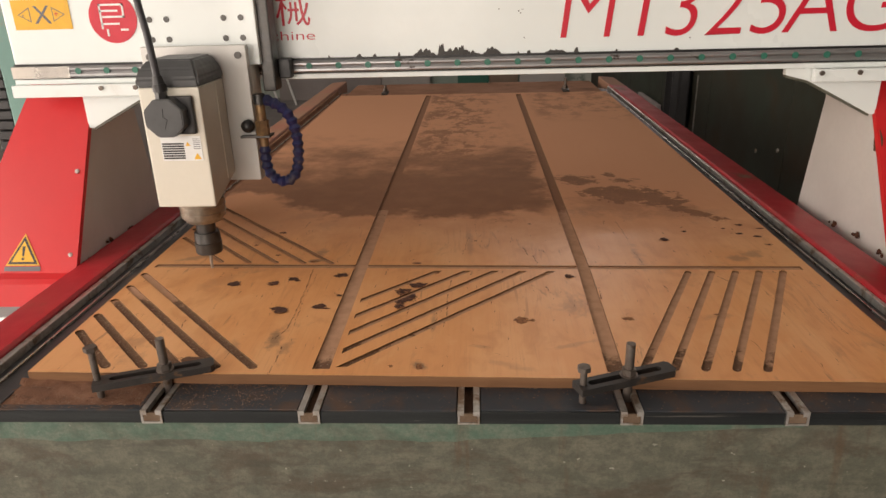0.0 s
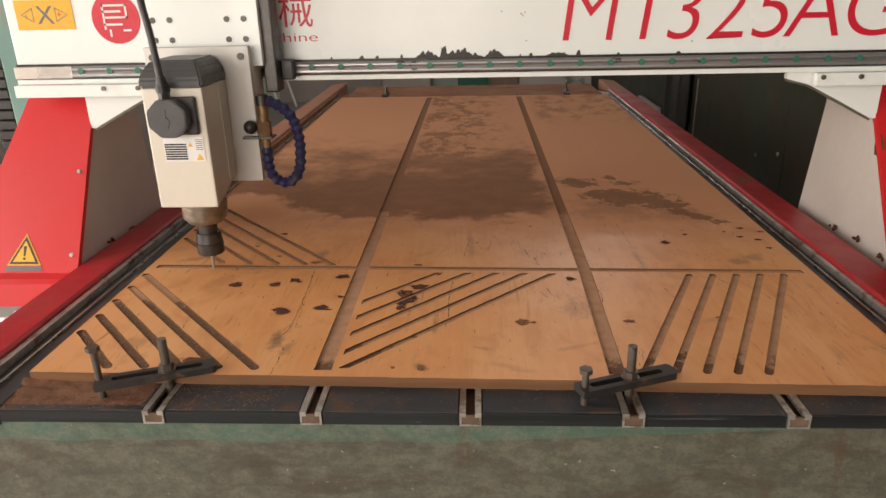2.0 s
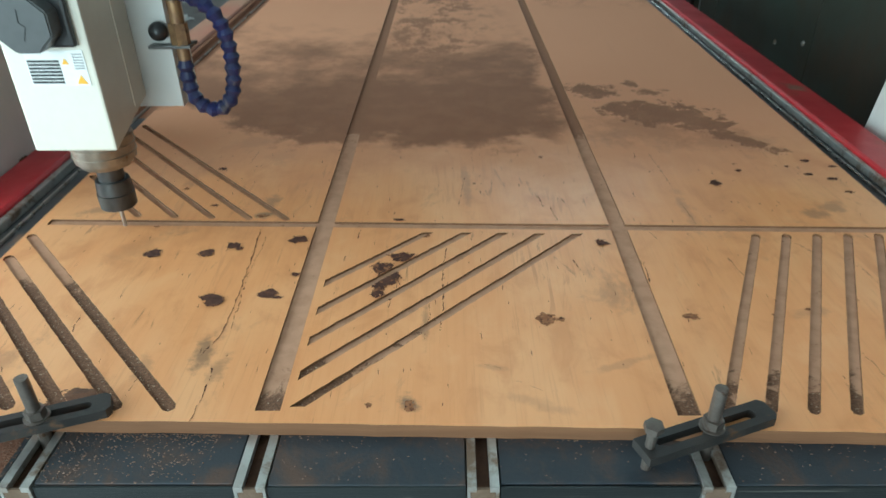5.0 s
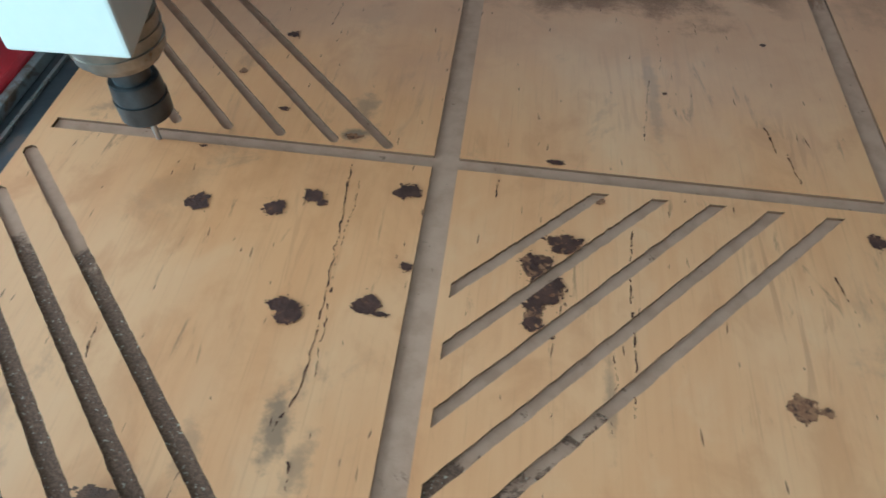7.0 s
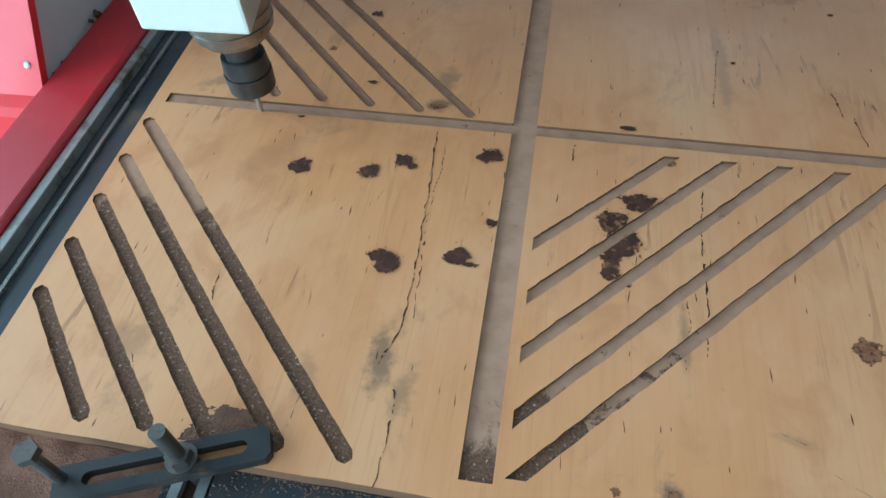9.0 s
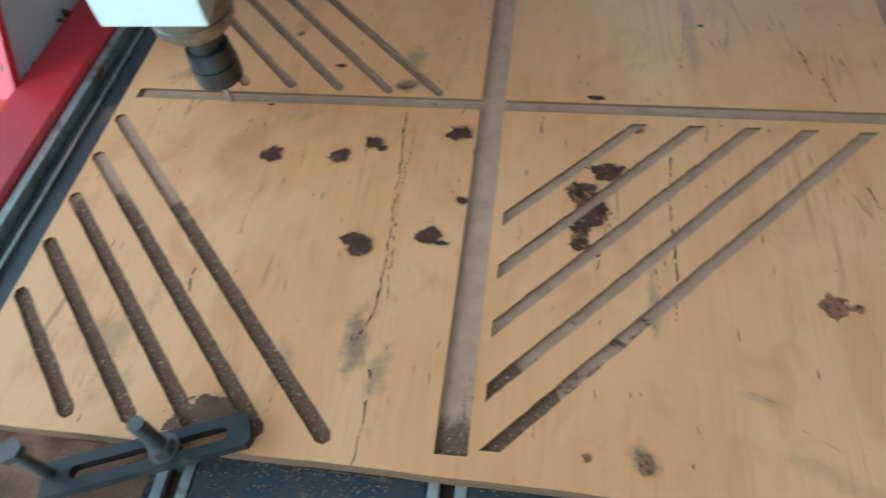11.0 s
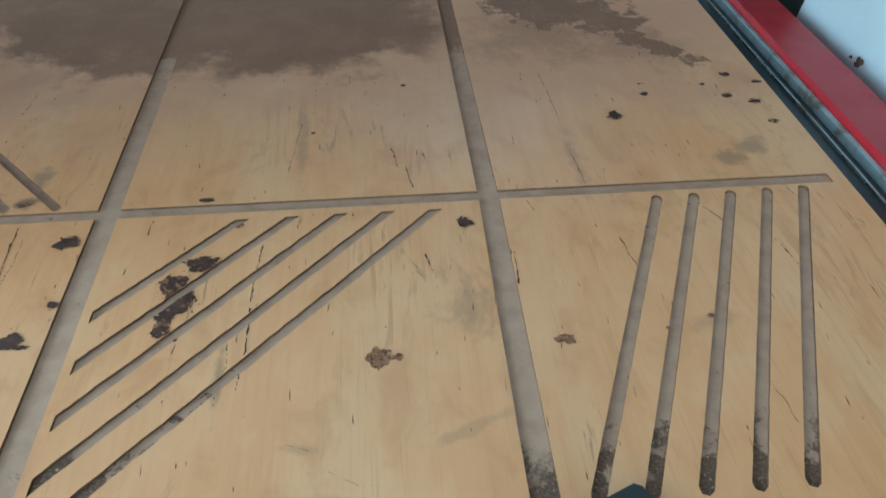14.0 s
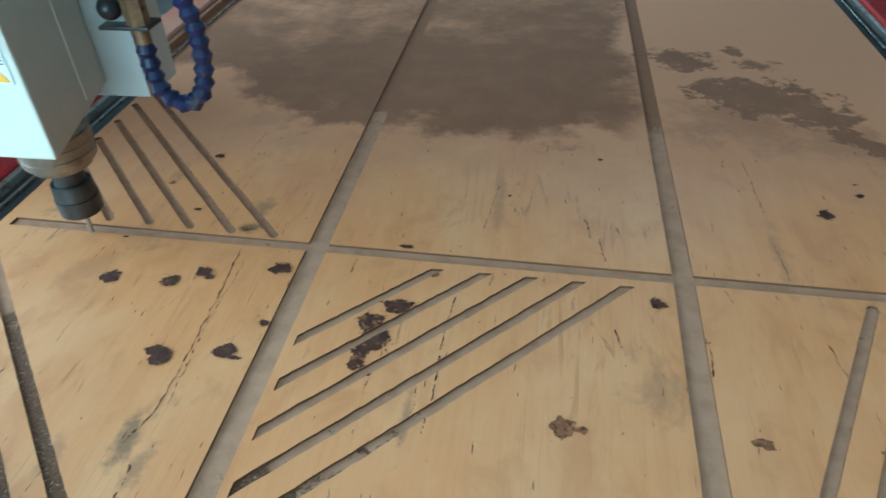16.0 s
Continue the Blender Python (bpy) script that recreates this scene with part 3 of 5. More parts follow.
# ---- plywood on the bed ----
def slope(x, y0, k):
    return y0 + k * x


def front_y(x):
    """Front edge of the plywood, which lies slightly askew."""
    return 0.0075 - 0.021 * x if x < 0 else 0.0075 - 0.024 * x


def capsule(p, q, w, n=5, rough=1.0):
    """Outline of a routed groove with rounded ends."""
    p, q = Vector(p), Vector(q)
    d = (q - p).normalized()
    s = Vector((-d.y, d.x))
    r = w / 2
    jit = random.Random(int(p.x * 1000) * 31 + int(p.y * 1000))
    out = []
    for c, o, a0 in ((q, p, -90), (p, q, 90)):
        arc = [c + r * (d * math.cos(radians(a0 + 180 * i / n)) + s * math.sin(radians(a0 + 180 * i / n))) for i in range(n + 1)]
        out += arc
        away = (o - c)
        steps = max(2, int(away.length / 0.006))
        side = arc[-1] - c
        out += [c + away * (i / steps) + side * (1 + rough * jit.gauss(0, 0.035)) for i in range(1, steps)]
    return [(v.x, v.y) for v in out]


def slant(p, q, w, i):
    """Outline of a slanting groove, cut off upright at the long groove and level at its upper end."""
    p, q = Vector(p), Vector(q)
    d = (q - p).normalized()
    hx, hy = w / 2 / d.y, w / 2 / d.x
    top = q.y + 0.004
    tx = q.x + d.x / d.y * (top - q.y)
    if i < 4:
        a, b = (p.x, p.y + hy), (p.x, p.y - hy)
    else:
        a, b = (p.x - hx, p.y - 0.004), (p.x + hx, p.y - 0.004)
    u, v = (tx + hx, top), (tx - hx, top)
    jit = random.Random(i + 50)
    out = []
    for (x0, y0), (x1, y1), n in ((b, u, 50), (u, v, 1), (v, a, 50), (a, b, 1)):
        for k in range(n):
            e = jit.gauss(0, 0.00022) if 0 < k < n - 1 else 0
            out.append((x0 + (x1 - x0) * k / n + e, y0 + (y1 - y0) * k / n - e))
    return out


CUTS = []                      # outline, depth, floor material index
for p, q in (((-0.674, 0.153), (-0.568, 0.038)), ((-0.674, 0.215), (-0.509, 0.038)), ((-0.674, 0.277), (-0.452, 0.037)), ((-0.674, 0.339), (-0.393, 0.037)), ((-0.673, 0.401), (-0.335, 0.036))):
    CUTS.append((capsule(p, q, 0.0148, 3, 0.9), 0.003, 2))
for i in range(5):
    CUTS.append((capsule((-0.674, 0.616 + 0.0615 * i), (-0.534 + 0.0602 * i, 0.466 - 0.0034 * i), 0.0112), 0.004, 1))
for i, (p, q) in enumerate((((-0.205, 0.270), (-0.072, 0.404)), ((-0.205, 0.207), (-0.013, 0.403)), ((-0.205, 0.146), (0.043, 0.402)),
                            ((-0.205, 0.085), (0.099, 0.400)), ((-0.198, 0.040), (0.155, 0.398)))):
    CUTS.append((slant(p, q, 0.0118, i), 0.0032, 5 if i > 2 else 1))
for i in range(5):
    CUTS.append((capsule((0.425 + 0.0457 * i, 0.393), (0.258 + 0.0446 * i, 0.031 - 0.001 * i), 0.0128, 3, 0.5), 0.0038, 3))
# two long grooves joined by the cross groove
xl0, xl1, xr0, xr1, hw = -0.2420, -0.2150, 0.2120, 0.2370, 0.0085
cy = lambda x: slope(x, 0.4275, -0.028)
CUTS.append(([(-0.668, cy(-0.668) - hw), (xl0, cy(xl0) - hw), (xl0, 0.030), (xl1, 0.030), (xl1, cy(xl1) - hw), (xr0, cy(xr0) - hw), (xr0 - 0.0095, 0.022), (xr1 - 0.0095, 0.022), (xr1, cy(xr1) - hw),
              (0.650, cy(0.65) - hw), (0.650, cy(0.65) + hw), (xr1, cy(xr1) + hw), (xr1 + 0.002, 2.70), (xr0 + 0.002, 2.70), (xr0, cy(xr0) + hw), (xl1, cy(xl1) + hw), (xl1 - 0.002, 2.705), (xl0 - 0.002, 2.705),
              (xl0, cy(xl0) + hw), (-0.668, cy(-0.668) + hw)], 0.0034, 1))

board = thing("plywood_sheet", 0, 1.35, ZB, "pale plywood sheet with routed grooves, knots and drifts of sawdust", "board")
rnd = random.Random(4)
BXL, BXR = -0.684, 0.668
outer = []
for i in range(60):
    x = BXL + (BXR - BXL) * i / 59
    outer.append((x, front_y(x) + rnd.uniform(-0.0006, 0.0006)))
outer += [(BXR + 0.008, 2.742), (BXL - 0.008, 2.758)]
bm = bmesh.new()


def ring(points, z):
    return [bm.verts.new((x, y, z)) for x, y in points]


def loop_edges(vs):
    return [bm.edges.new((vs[i], vs[(i + 1) % len(vs)])) for i in range(len(vs))]


top_ring = ring(outer, ZT)
rims = [(ring(o, ZT), dp, mi) for o, dp, mi in CUTS]
es = loop_edges(top_ring)
for vs, _, _ in rims:
    es += loop_edges(vs)
bmesh.ops.triangle_fill(bm, edges=es, use_beauty=True, normal=(0, 0, 1))
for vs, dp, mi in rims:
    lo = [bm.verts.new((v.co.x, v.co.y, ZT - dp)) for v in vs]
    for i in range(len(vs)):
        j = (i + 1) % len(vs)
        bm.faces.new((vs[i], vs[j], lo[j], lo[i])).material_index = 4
    bm.faces.new(lo).material_index = mi
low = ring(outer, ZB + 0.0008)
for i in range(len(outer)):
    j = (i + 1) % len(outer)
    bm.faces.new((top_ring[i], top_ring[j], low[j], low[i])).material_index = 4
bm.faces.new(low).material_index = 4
bmesh.ops.triangulate(bm, faces=[f for f in bm.faces if len(f.verts) > 4])
part("sheet", bm, [WOOD_TOP, GROOVE, GROOVE_LEFT, GROOVE_RIGHT, WOOD_EDGE, GROOVE_MIDDLE], board)


def in_groove(x, y):
    """Whether a place on the sheet lies in one of the routed grooves."""
    for outline, _, _ in CUTS:
        inside = False
        x1, y1 = outline[-1]
        for x2, y2 in outline:
            if (y2 > y) != (y1 > y) and x < (x1 - x2) * (y - y2) / (y1 - y2) + x2:
                inside = not inside
            x1, y1 = x2, y2
        if inside:
            return True
    return False


def blot(x, y, w, h, seed, holes=0.0, lean=0.0, lift=0.0009):
    """A ragged sunken patch of small flakes, with crumbs round it, broken by the grooves."""
    b = bmesh.new()
    c = max(0.0008, w / 44)
    nx, ny = int(w * 0.95 / c), int(h * 0.95 / c)
    corner = {}

    def vert(i, j):
        if (i, j) not in corner:
            q = Vector((i * 7.31 + seed, j * 3.17, 5.5))
            corner[i, j] = b.verts.new((x + (i - 0.5 + 0.4 * noise.noise(q)) * c, y + (j - 0.5 + 0.4 * noise.noise(q + Vector((9, 4, 1)))) * c, ZT + lift + 0.00005 * (seed % 9)))
        return corner[i, j]

    for i in range(-nx, nx + 1):
        for j in range(-ny, ny + 1):
            u, v = i * c, j * c
            u, v = u * math.cos(lean) + v * math.sin(lean), v * math.cos(lean) - u * math.sin(lean)
            q = Vector((u / w * 2.2 + seed * 1.7, v / h * 2.2, seed * 0.9))
            d = math.hypot(u / (w / 2), v / (h / 2))
            edge = 0.92 + 0.42 * noise.noise(q) + 0.30 * noise.noise(q * 2.3) + 0.22 * noise.noise(q * 5.5)
            crumb = d < 1.75 and noise.noise(Vector((u * 420, v * 420, seed * 3.3))) > 0.52 + 0.14 * d
            gone = holes and noise.noise(Vector((u * 210, v * 210, seed * 2.1))) > 0.42 - holes
            if ((d < edge and not gone) or crumb) and not in_groove(x + i * c, y + j * c):
                b.faces.new((vert(i, j), vert(i + 1, j), vert(i + 1, j + 1), vert(i, j + 1)))
    return b


KNOTS_FRONT = ((-0.469, 0.349, 0.026, 0.025, 0), (-0.388, 0.350, 0.024, 0.022, 0), (-0.354, 0.369, 0.022, 0.018, 0), (-0.344, 0.361, 0.012, 0.010, 0), (-0.262, 0.387, 0.026, 0.023, 0),
                                        (-0.343, 0.230, 0.026, 0.027, 0), (-0.355, 0.238, 0.022, 0.014, 0), (-0.276, 0.245, 0.026, 0.021, 0), (-0.262, 0.237, 0.016, 0.005, 0), (-0.246, 0.291, 0.020, 0.011, 0.05), (-0.229, 0.298, 0.007, 0.006, 0),
                                        (0.190, 0.375, 0.021, 0.020, 0), (0.424, 0.574, 0.021, 0.020, 0), (0.481, 0.624, 0.012, 0.011, 0), (0.482, 0.652, 0.005, 0.005, 0), (0.617, 0.666, 0.017, 0.013, 0))
KNOTS_BACK = ((0.654, 0.640, 0.018, 0.010, 0.05),
                                        (0.597, 0.607, 0.016, 0.011, 0.05), (0.631, 0.588, 0.018, 0.015, 0), (0.574, 0.641, 0.009, 0.007, 0), (0.636, 0.536, 0.014, 0.010, 0.15), (0.136, 0.687, 0.007, 0.006, 0), (0.008, 0.576, 0.006, 0.006, 0),
                                        (-0.105, 0.337, 0.034, 0.025, 0.12), (-0.086, 0.340, 0.018, 0.010, 0.1), (-0.129, 0.308, 0.028, 0.028, 0.22), (-0.119, 0.281, 0.034, 0.034, 0.20), (-0.131, 0.262, 0.020, 0.018, 0.15),
                                        (-0.130, 0.243, 0.018, 0.016, 0.05), (-0.118, 0.231, 0.014, 0.006, 0.1), (-0.114, 0.447, 0.020, 0.008, 0), (-0.447, 0.642, 0.015, 0.013, 0), (-0.421, 0.498, 0.014, 0.008, 0.05), (-0.490, 0.428, 0.009, 0.004, 0))
for i, (x, y, w, h, holes) in enumerate(KNOTS_FRONT + KNOTS_BACK):
    part("knot_hole", blot(x, y, w, h, 30 + i, holes), KNOT, board, "ragged dark brown knot hole")
for i, (x, y, w, h) in enumerate(((-0.105, 0.337, 0.034, 0.026), (-0.129, 0.308, 0.030, 0.030), (-0.120, 0.279, 0.036, 0.036), (-0.130, 0.255, 0.020, 0.022), (0.086, 0.188, 0.026, 0.028), (-0.079, 0.036, 0.014, 0.016), (0.268, 0.194, 0.022, 0.014), (-0.333, 0.462, 0.020, 0.010), (-0.488, 0.562, 0.011, 0.011),
                                  (-0.070, 0.397, 0.010, 0.011), (0.104, 0.188, 0.010, 0.010), (-0.122, 0.038, 0.007, 0.007), (0.376, 0.196, 0.012, 0.006), (0.420, 0.207, 0.012, 0.006))):
    part("knot", blot(x, y, w, h, 80 + i, 0.0, 0.0, 0.0003), KNOT_PALE, board, "pale brown wood knot")


def crack(bm, points, width, seed, gaps=0.25):
    """A wandering split along the grain, of ragged width and with gaps."""
    r = random.Random(seed)
    for k, ((x0, y0), (x1, y1)) in enumerate(zip(points, points[1:])):
        n = max(3, int(math.hypot(x1 - x0, y1 - y0) / 0.003))
        row = []
        for i in range(n + 1):
            t = i / n
            q = Vector((seed * 3.1, (y0 + (y1 - y0) * t) * 70, k * 0.0))
            wx = 0.0022 * noise.noise(q) + 0.0012 * noise.noise(q * 3.1)
            wd = width * max(0.0, 0.55 + 1.1 * noise.noise(q * 1.7 + Vector((4, 0, 0)))) * r.uniform(0.5, 1.3)
            row.append((x0 + (x1 - x0) * t + wx, y0 + (y1 - y0) * t, wd))
        for (xa, ya, wa), (xb, yb, wb) in zip(row, row[1:]):
            if r.random() < gaps or wa + wb < 0.0003 or in_groove((xa + xb) / 2, (ya + yb) / 2):
                continue
            bm.faces.new([bm.verts.new(c) for c in ((xa - wa / 2, ya, ZT + 0.0005), (xa + wa / 2, ya, ZT + 0.0005), (xb + wb / 2, yb, ZT + 0.0005), (xb - wb / 2, yb, ZT + 0.0005))])


bm = bmesh.new()
CRACKS_LEFT = (([(-0.326, 0.419), (-0.319, 0.33), (-0.316, 0.26), (-0.313, 0.20), (-0.315, 0.155), (-0.326, 0.12)], 0.0024, 0.12), ([(-0.313, 0.40), (-0.311, 0.36), (-0.314, 0.30), (-0.310, 0.24), (-0.306, 0.17)], 0.0015, 0.4),
          ([(-0.306, 0.098), (-0.304, 0.045), (-0.306, 0.01)], 0.0017, 0.2), ([(-0.038, 0.385), (-0.040, 0.35), (-0.045, 0.284), (-0.044, 0.218), (-0.047, 0.165)], 0.0020, 0.18),
          ([(-0.062, 0.235), (-0.060, 0.20), (-0.066, 0.15)], 0.0015, 0.45), ([(-0.008, 0.60), (-0.014, 0.55), (-0.021, 0.49)], 0.0014, 0.25), ([(0.010, 0.66), (0.006, 0.61)], 0.0012, 0.4),
          )
CRACKS_RIGHT = (([(0.341, 0.70), (0.344, 0.64), (0.345, 0.57)], 0.0014, 0.1), ([(0.343, 0.50), (0.347, 0.43)], 0.0014, 0.15), ([(0.268, 0.405), (0.275, 0.385)], 0.0016, 0.0), ([(0.238, 0.32), (0.236, 0.27)], 0.0018, 0.25),
          ([(0.360, 0.33), (0.368, 0.285)], 0.0018, 0.1), ([(0.468, 0.385), (0.492, 0.335)], 0.0018, 0.15), ([(0.445, 0.128), (0.450, 0.080)], 0.0014, 0.1), ([(0.112, 0.53), (0.118, 0.49)], 0.0022, 0.15), ([(0.150, 0.52), (0.155, 0.50)], 0.0020, 0.2),
          )
CRACKS_SMALL = (([(0.128, 0.49), (0.134, 0.445)], 0.0024, 0.2), ([(0.140, 0.33), (0.150, 0.285)], 0.0018, 0.3), ([(-0.171, 0.415), (-0.174, 0.39)], 0.0020, 0.05), ([(-0.505, 0.20), (-0.500, 0.165)], 0.0022, 0.15), ([(-0.385, 0.10), (-0.388, 0.06)], 0.0013, 0.3),
          ([(-0.55, 0.10), (-0.53, 0.055)], 0.0012, 0.4), ([(0.53, 0.33), (0.545, 0.24)], 0.0013, 0.45), ([(0.60, 0.22), (0.605, 0.12)], 0.0013, 0.5), ([(0.585, 0.40), (0.60, 0.36)], 0.0013, 0.3), ([(-0.52, 0.60), (-0.515, 0.55)], 0.0013, 0.4),
          ([(-0.40, 0.72), (-0.405, 0.66)], 0.0013, 0.4), ([(0.040, 0.075), (0.065, 0.060), (0.090, 0.058)], 0.0012, 0.4), ([(0.000, 0.105), (0.022, 0.096)], 0.0014, 0.3))
for i, (line, width, gaps) in enumerate(CRACKS_LEFT + CRACKS_RIGHT + CRACKS_SMALL):
    crack(bm, line, width, i + 3, gaps)
r = random.Random(17)
for i in range(260):
    x, y = r.uniform(-0.67, 0.65), r.uniform(0.03, 0.75)
    if not in_groove(x, y):
        ln, w, k = r.uniform(0.003, 0.016), r.uniform(0.0004, 0.0012), r.uniform(-0.15, 0.15)
        bm.faces.new([bm.verts.new((x + k * dy * ln + dx * w, y + dy * ln, ZT + 0.0004)) for dx, dy in ((0, -0.5), (0.5, -0.12), (0.35, 0.2), (0, 0.5), (-0.4, 0.15), (-0.5, -0.2))])
tagged(part("split_veneer", bm, KNOT, board, "thin dark splits along the grain"), kind="stuff")


# ---- gantry ----
GY = 0.62                      # front of the beam
gantry = thing("gantry", 0, 0.7, 0.5, "white gantry beam with red lettering on two red and white legs", "gantry")
bm = box(-0.985, 0.985, GY, GY + 0.26, 1.163, 1.62, 0.004)
beam = part("beam", bm, WHITE, gantry, "white enamelled beam with chipped lower edge")
bm = box(-0.985, 0.985, GY - 0.012, GY - 0.0005, 1.160, 1.170, 0.001)
part("beam_lip", bm, WHITE, gantry)
bm = box(-0.985, 0.985, GY - 0.004, GY - 0.0006, 1.1705, 1.2015)
part("rail_seat", bm, BLACK_PLASTIC, gantry)
bm = prism([(GY - 0.0045, 1.174), (GY - 0.0045, 1.197), (GY - 0.017, 1.197), (GY - 0.021, 1.193), (GY - 0.021, 1.190), (GY - 0.018, 1.186), (GY - 0.021, 1.181), (GY - 0.021, 1.177), (GY - 0.018, 1.174)], "x", -0.855, 0.985)
xrail = part("cross_rail", bm, RAIL_STEEL, gantry, "worn steel linear rail with teal hole caps")
x = -0.835
while x < 0.98:
    part("rail_cap", tube((x, GY - 0.0205, 1.1875), (x, GY - 0.0222, 1.1875), 0.0066, n=16), TEAL_CAP, xrail)
    x += 0.0622
bm = box(-0.985, -0.858, GY - 0.016, GY - 0.0045, 1.172, 1.197, 0.001)
part("rail_end_block", bm, RAIL_LIGHT, gantry)
# chipped paint along the lower edge, with jagged outlines
r = random.Random(11)
for i, (x0, x1, h) in enumerate(((-0.119, -0.072, 0.017), (-0.070, 0.022, 0.018), (-0.068, -0.052, 0.028), (0.027, 0.066, 0.018), (-0.24, -0.228, 0.006), (-0.205, -0.197, 0.008), (-0.152, -0.146, 0.009), (0.098, 0.102, 0.006), (0.118, 0.126, 0.012),
                                 (0.155, 0.20, 0.009), (0.215, 0.225, 0.011), (0.30, 0.305, 0.007), (-0.30, -0.295, 0.006), (0.42, 0.43, 0.006))):
    n = max(5, int((x1 - x0) / 0.0018))
    top = []
    for k in range(n + 1):
        q = Vector((k * 0.31 + i * 9.7, i * 1.3, 0))
        k0 = min(1.0, 4.0 * k / n, 4.0 * (n - k) / n)
        top.append((x1 - (x1 - x0) * k / n, 1.2018 + h * k0 * max(0.12, 0.62 + 0.60 * noise.noise(q) + 0.22 * noise.noise(q * 2.7) + r.uniform(-0.05, 0.05))))
    part("paint_chip", prism([(x0, 1.2005), (x1, 1.2005)] + top, "y", GY - 0.0008 - 0.00005 * i, GY + 0.002), PRIMER, gantry, "bare dark patch of chipped paint")
for x, z in ((0.10, 1.285), (0.104, 1.281), (0.108, 1.288), (0.112, 1.232), (0.06, 1.29), (0.45, 1.225)):
    part("paint_chip", tube((x, GY - 0.0009, z), (x, GY + 0.001, z), 0.0014, n=6), PRIMER, gantry)
# lettering and signs
lettering("lettering", "M", 0.174, (0.172, GY - 0.001, 1.2285), (90, 0, 0), INK_RED, gantry, 0.12, wide=0.94, thin=0.0022)
for ch, x in (("1", 0.305), ("3", 0.384), ("2", 0.470), ("5", 0.556), ("A", 0.628), ("G", 0.735)):
    lettering("lettering", ch, 0.174, (x, GY - 0.001, 1.2285), (90, 0, 0), INK_RED, gantry, 0.12, thin=0.0022)
sign = part("direction_sign", box(-0.962, -0.838, GY - 0.0016, GY - 0.0004, 1.272, 1.332), YELLOW, gantry, "yellow axis sign with arrows")
lettering("sign_letter", "X", 0.052, (-0.917, GY - 0.0018, 1.284), (90, 0, 0), INK_GREY, sign, 0, 0.0002)
for k, xc, ch in ((-1, -0.936, "-"), (1, -0.864, "+")):
    o = [(xc + k * 0.015, 1.302), (xc - k * 0.012, 1.317), (xc - k * 0.012, 1.287)]
    i = [(xc + k * 0.0125, 1.302), (xc - k * 0.0105, 1.3145), (xc - k * 0.0105, 1.2895)]
    bm = bmesh.new()
    vo, vi = [bm.verts.new((a, GY - 0.0021, b)) for a, b in o], [bm.verts.new((a, GY - 0.0021, b)) for a, b in i]
    for q in range(3):
        bm.faces.new((vo[q], vo[(q + 1) % 3], vi[(q + 1) % 3], vi[q]))
    part("arrow", bm, INK_GREY, sign)
    lettering("sign_mark", ch, 0.018, (xc - 0.009 + (0.002 if k < 0 else 0.0), GY - 0.002, 1.2965), (90, 0, 0), INK_RED if k > 0 else INK_GREY, sign, 0, 0.0002)
emblem = part("round_emblem", tube((-0.748, GY - 0.0004, 1.292), (-0.748, GY - 0.0016, 1.292), 0.051, n=48), INK_RED, gantry, "red disc with plain white strokes")
for x0, x1, z0, z1 in ((-0.775, -0.722, 1.316, 1.320), (-0.775, -0.735, 1.304, 1.308), (-0.770, -0.722, 1.292, 1.296), (-0.775, -0.771, 1.27, 1.32), (-0.726, -0.722, 1.292, 1.32), (-0.775, -0.735, 1.278, 1.282), (-0.735, -0.718, 1.266, 1.270), (-0.765, -0.761, 1.255, 1.27)):
    part("stroke", box(x0, x1, GY - 0.0024, GY - 0.0018, z0, z1), PAPER, emblem)
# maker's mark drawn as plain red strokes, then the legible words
for x0, x1, z0, z1 in ((-0.640, -0.600, 1.312, 1.317), (-0.640, -0.636, 1.265, 1.317), (-0.630, -0.604, 1.299, 1.303), (-0.630, -0.604, 1.287, 1.291), (-0.622, -0.618, 1.268, 1.291), (-0.612, -0.600, 1.268, 1.272),
                       (-0.565, -0.560, 1.266, 1.312), (-0.538, -0.533, 1.266, 1.328), (-0.511, -0.506, 1.266, 1.312), (-0.560, -0.511, 1.266, 1.271)):
    part("red_stroke", box(x0, x1, GY - 0.0014, GY - 0.0003, z0, z1), INK_RED, gantry)
lettering("lettering", "\u673a", 0.076, (-0.490, GY - 0.001, 1.2735), (90, 0, 0), INK_RED, gantry)
lettering("lettering", "\u68b0", 0.076, (-0.404, GY - 0.001, 1.2735), (90, 0, 0), INK_RED, gantry)
x = -0.640
for w in (0.016, 0.014, 0.013, 0.014, 0.012, 0.014, 0.013):
    part("red_bar", box(x, x + w, GY - 0.0014, GY - 0.0003, 1.2395, 1.2525), INK_RED, gantry)
    x += w + 0.0075
lettering("lettering", "machine", 0.0265, (-0.474, GY - 0.001, 1.2385), (90, 0, 0), INK_RED, gantry, wide=1.72, thin=0.0003)


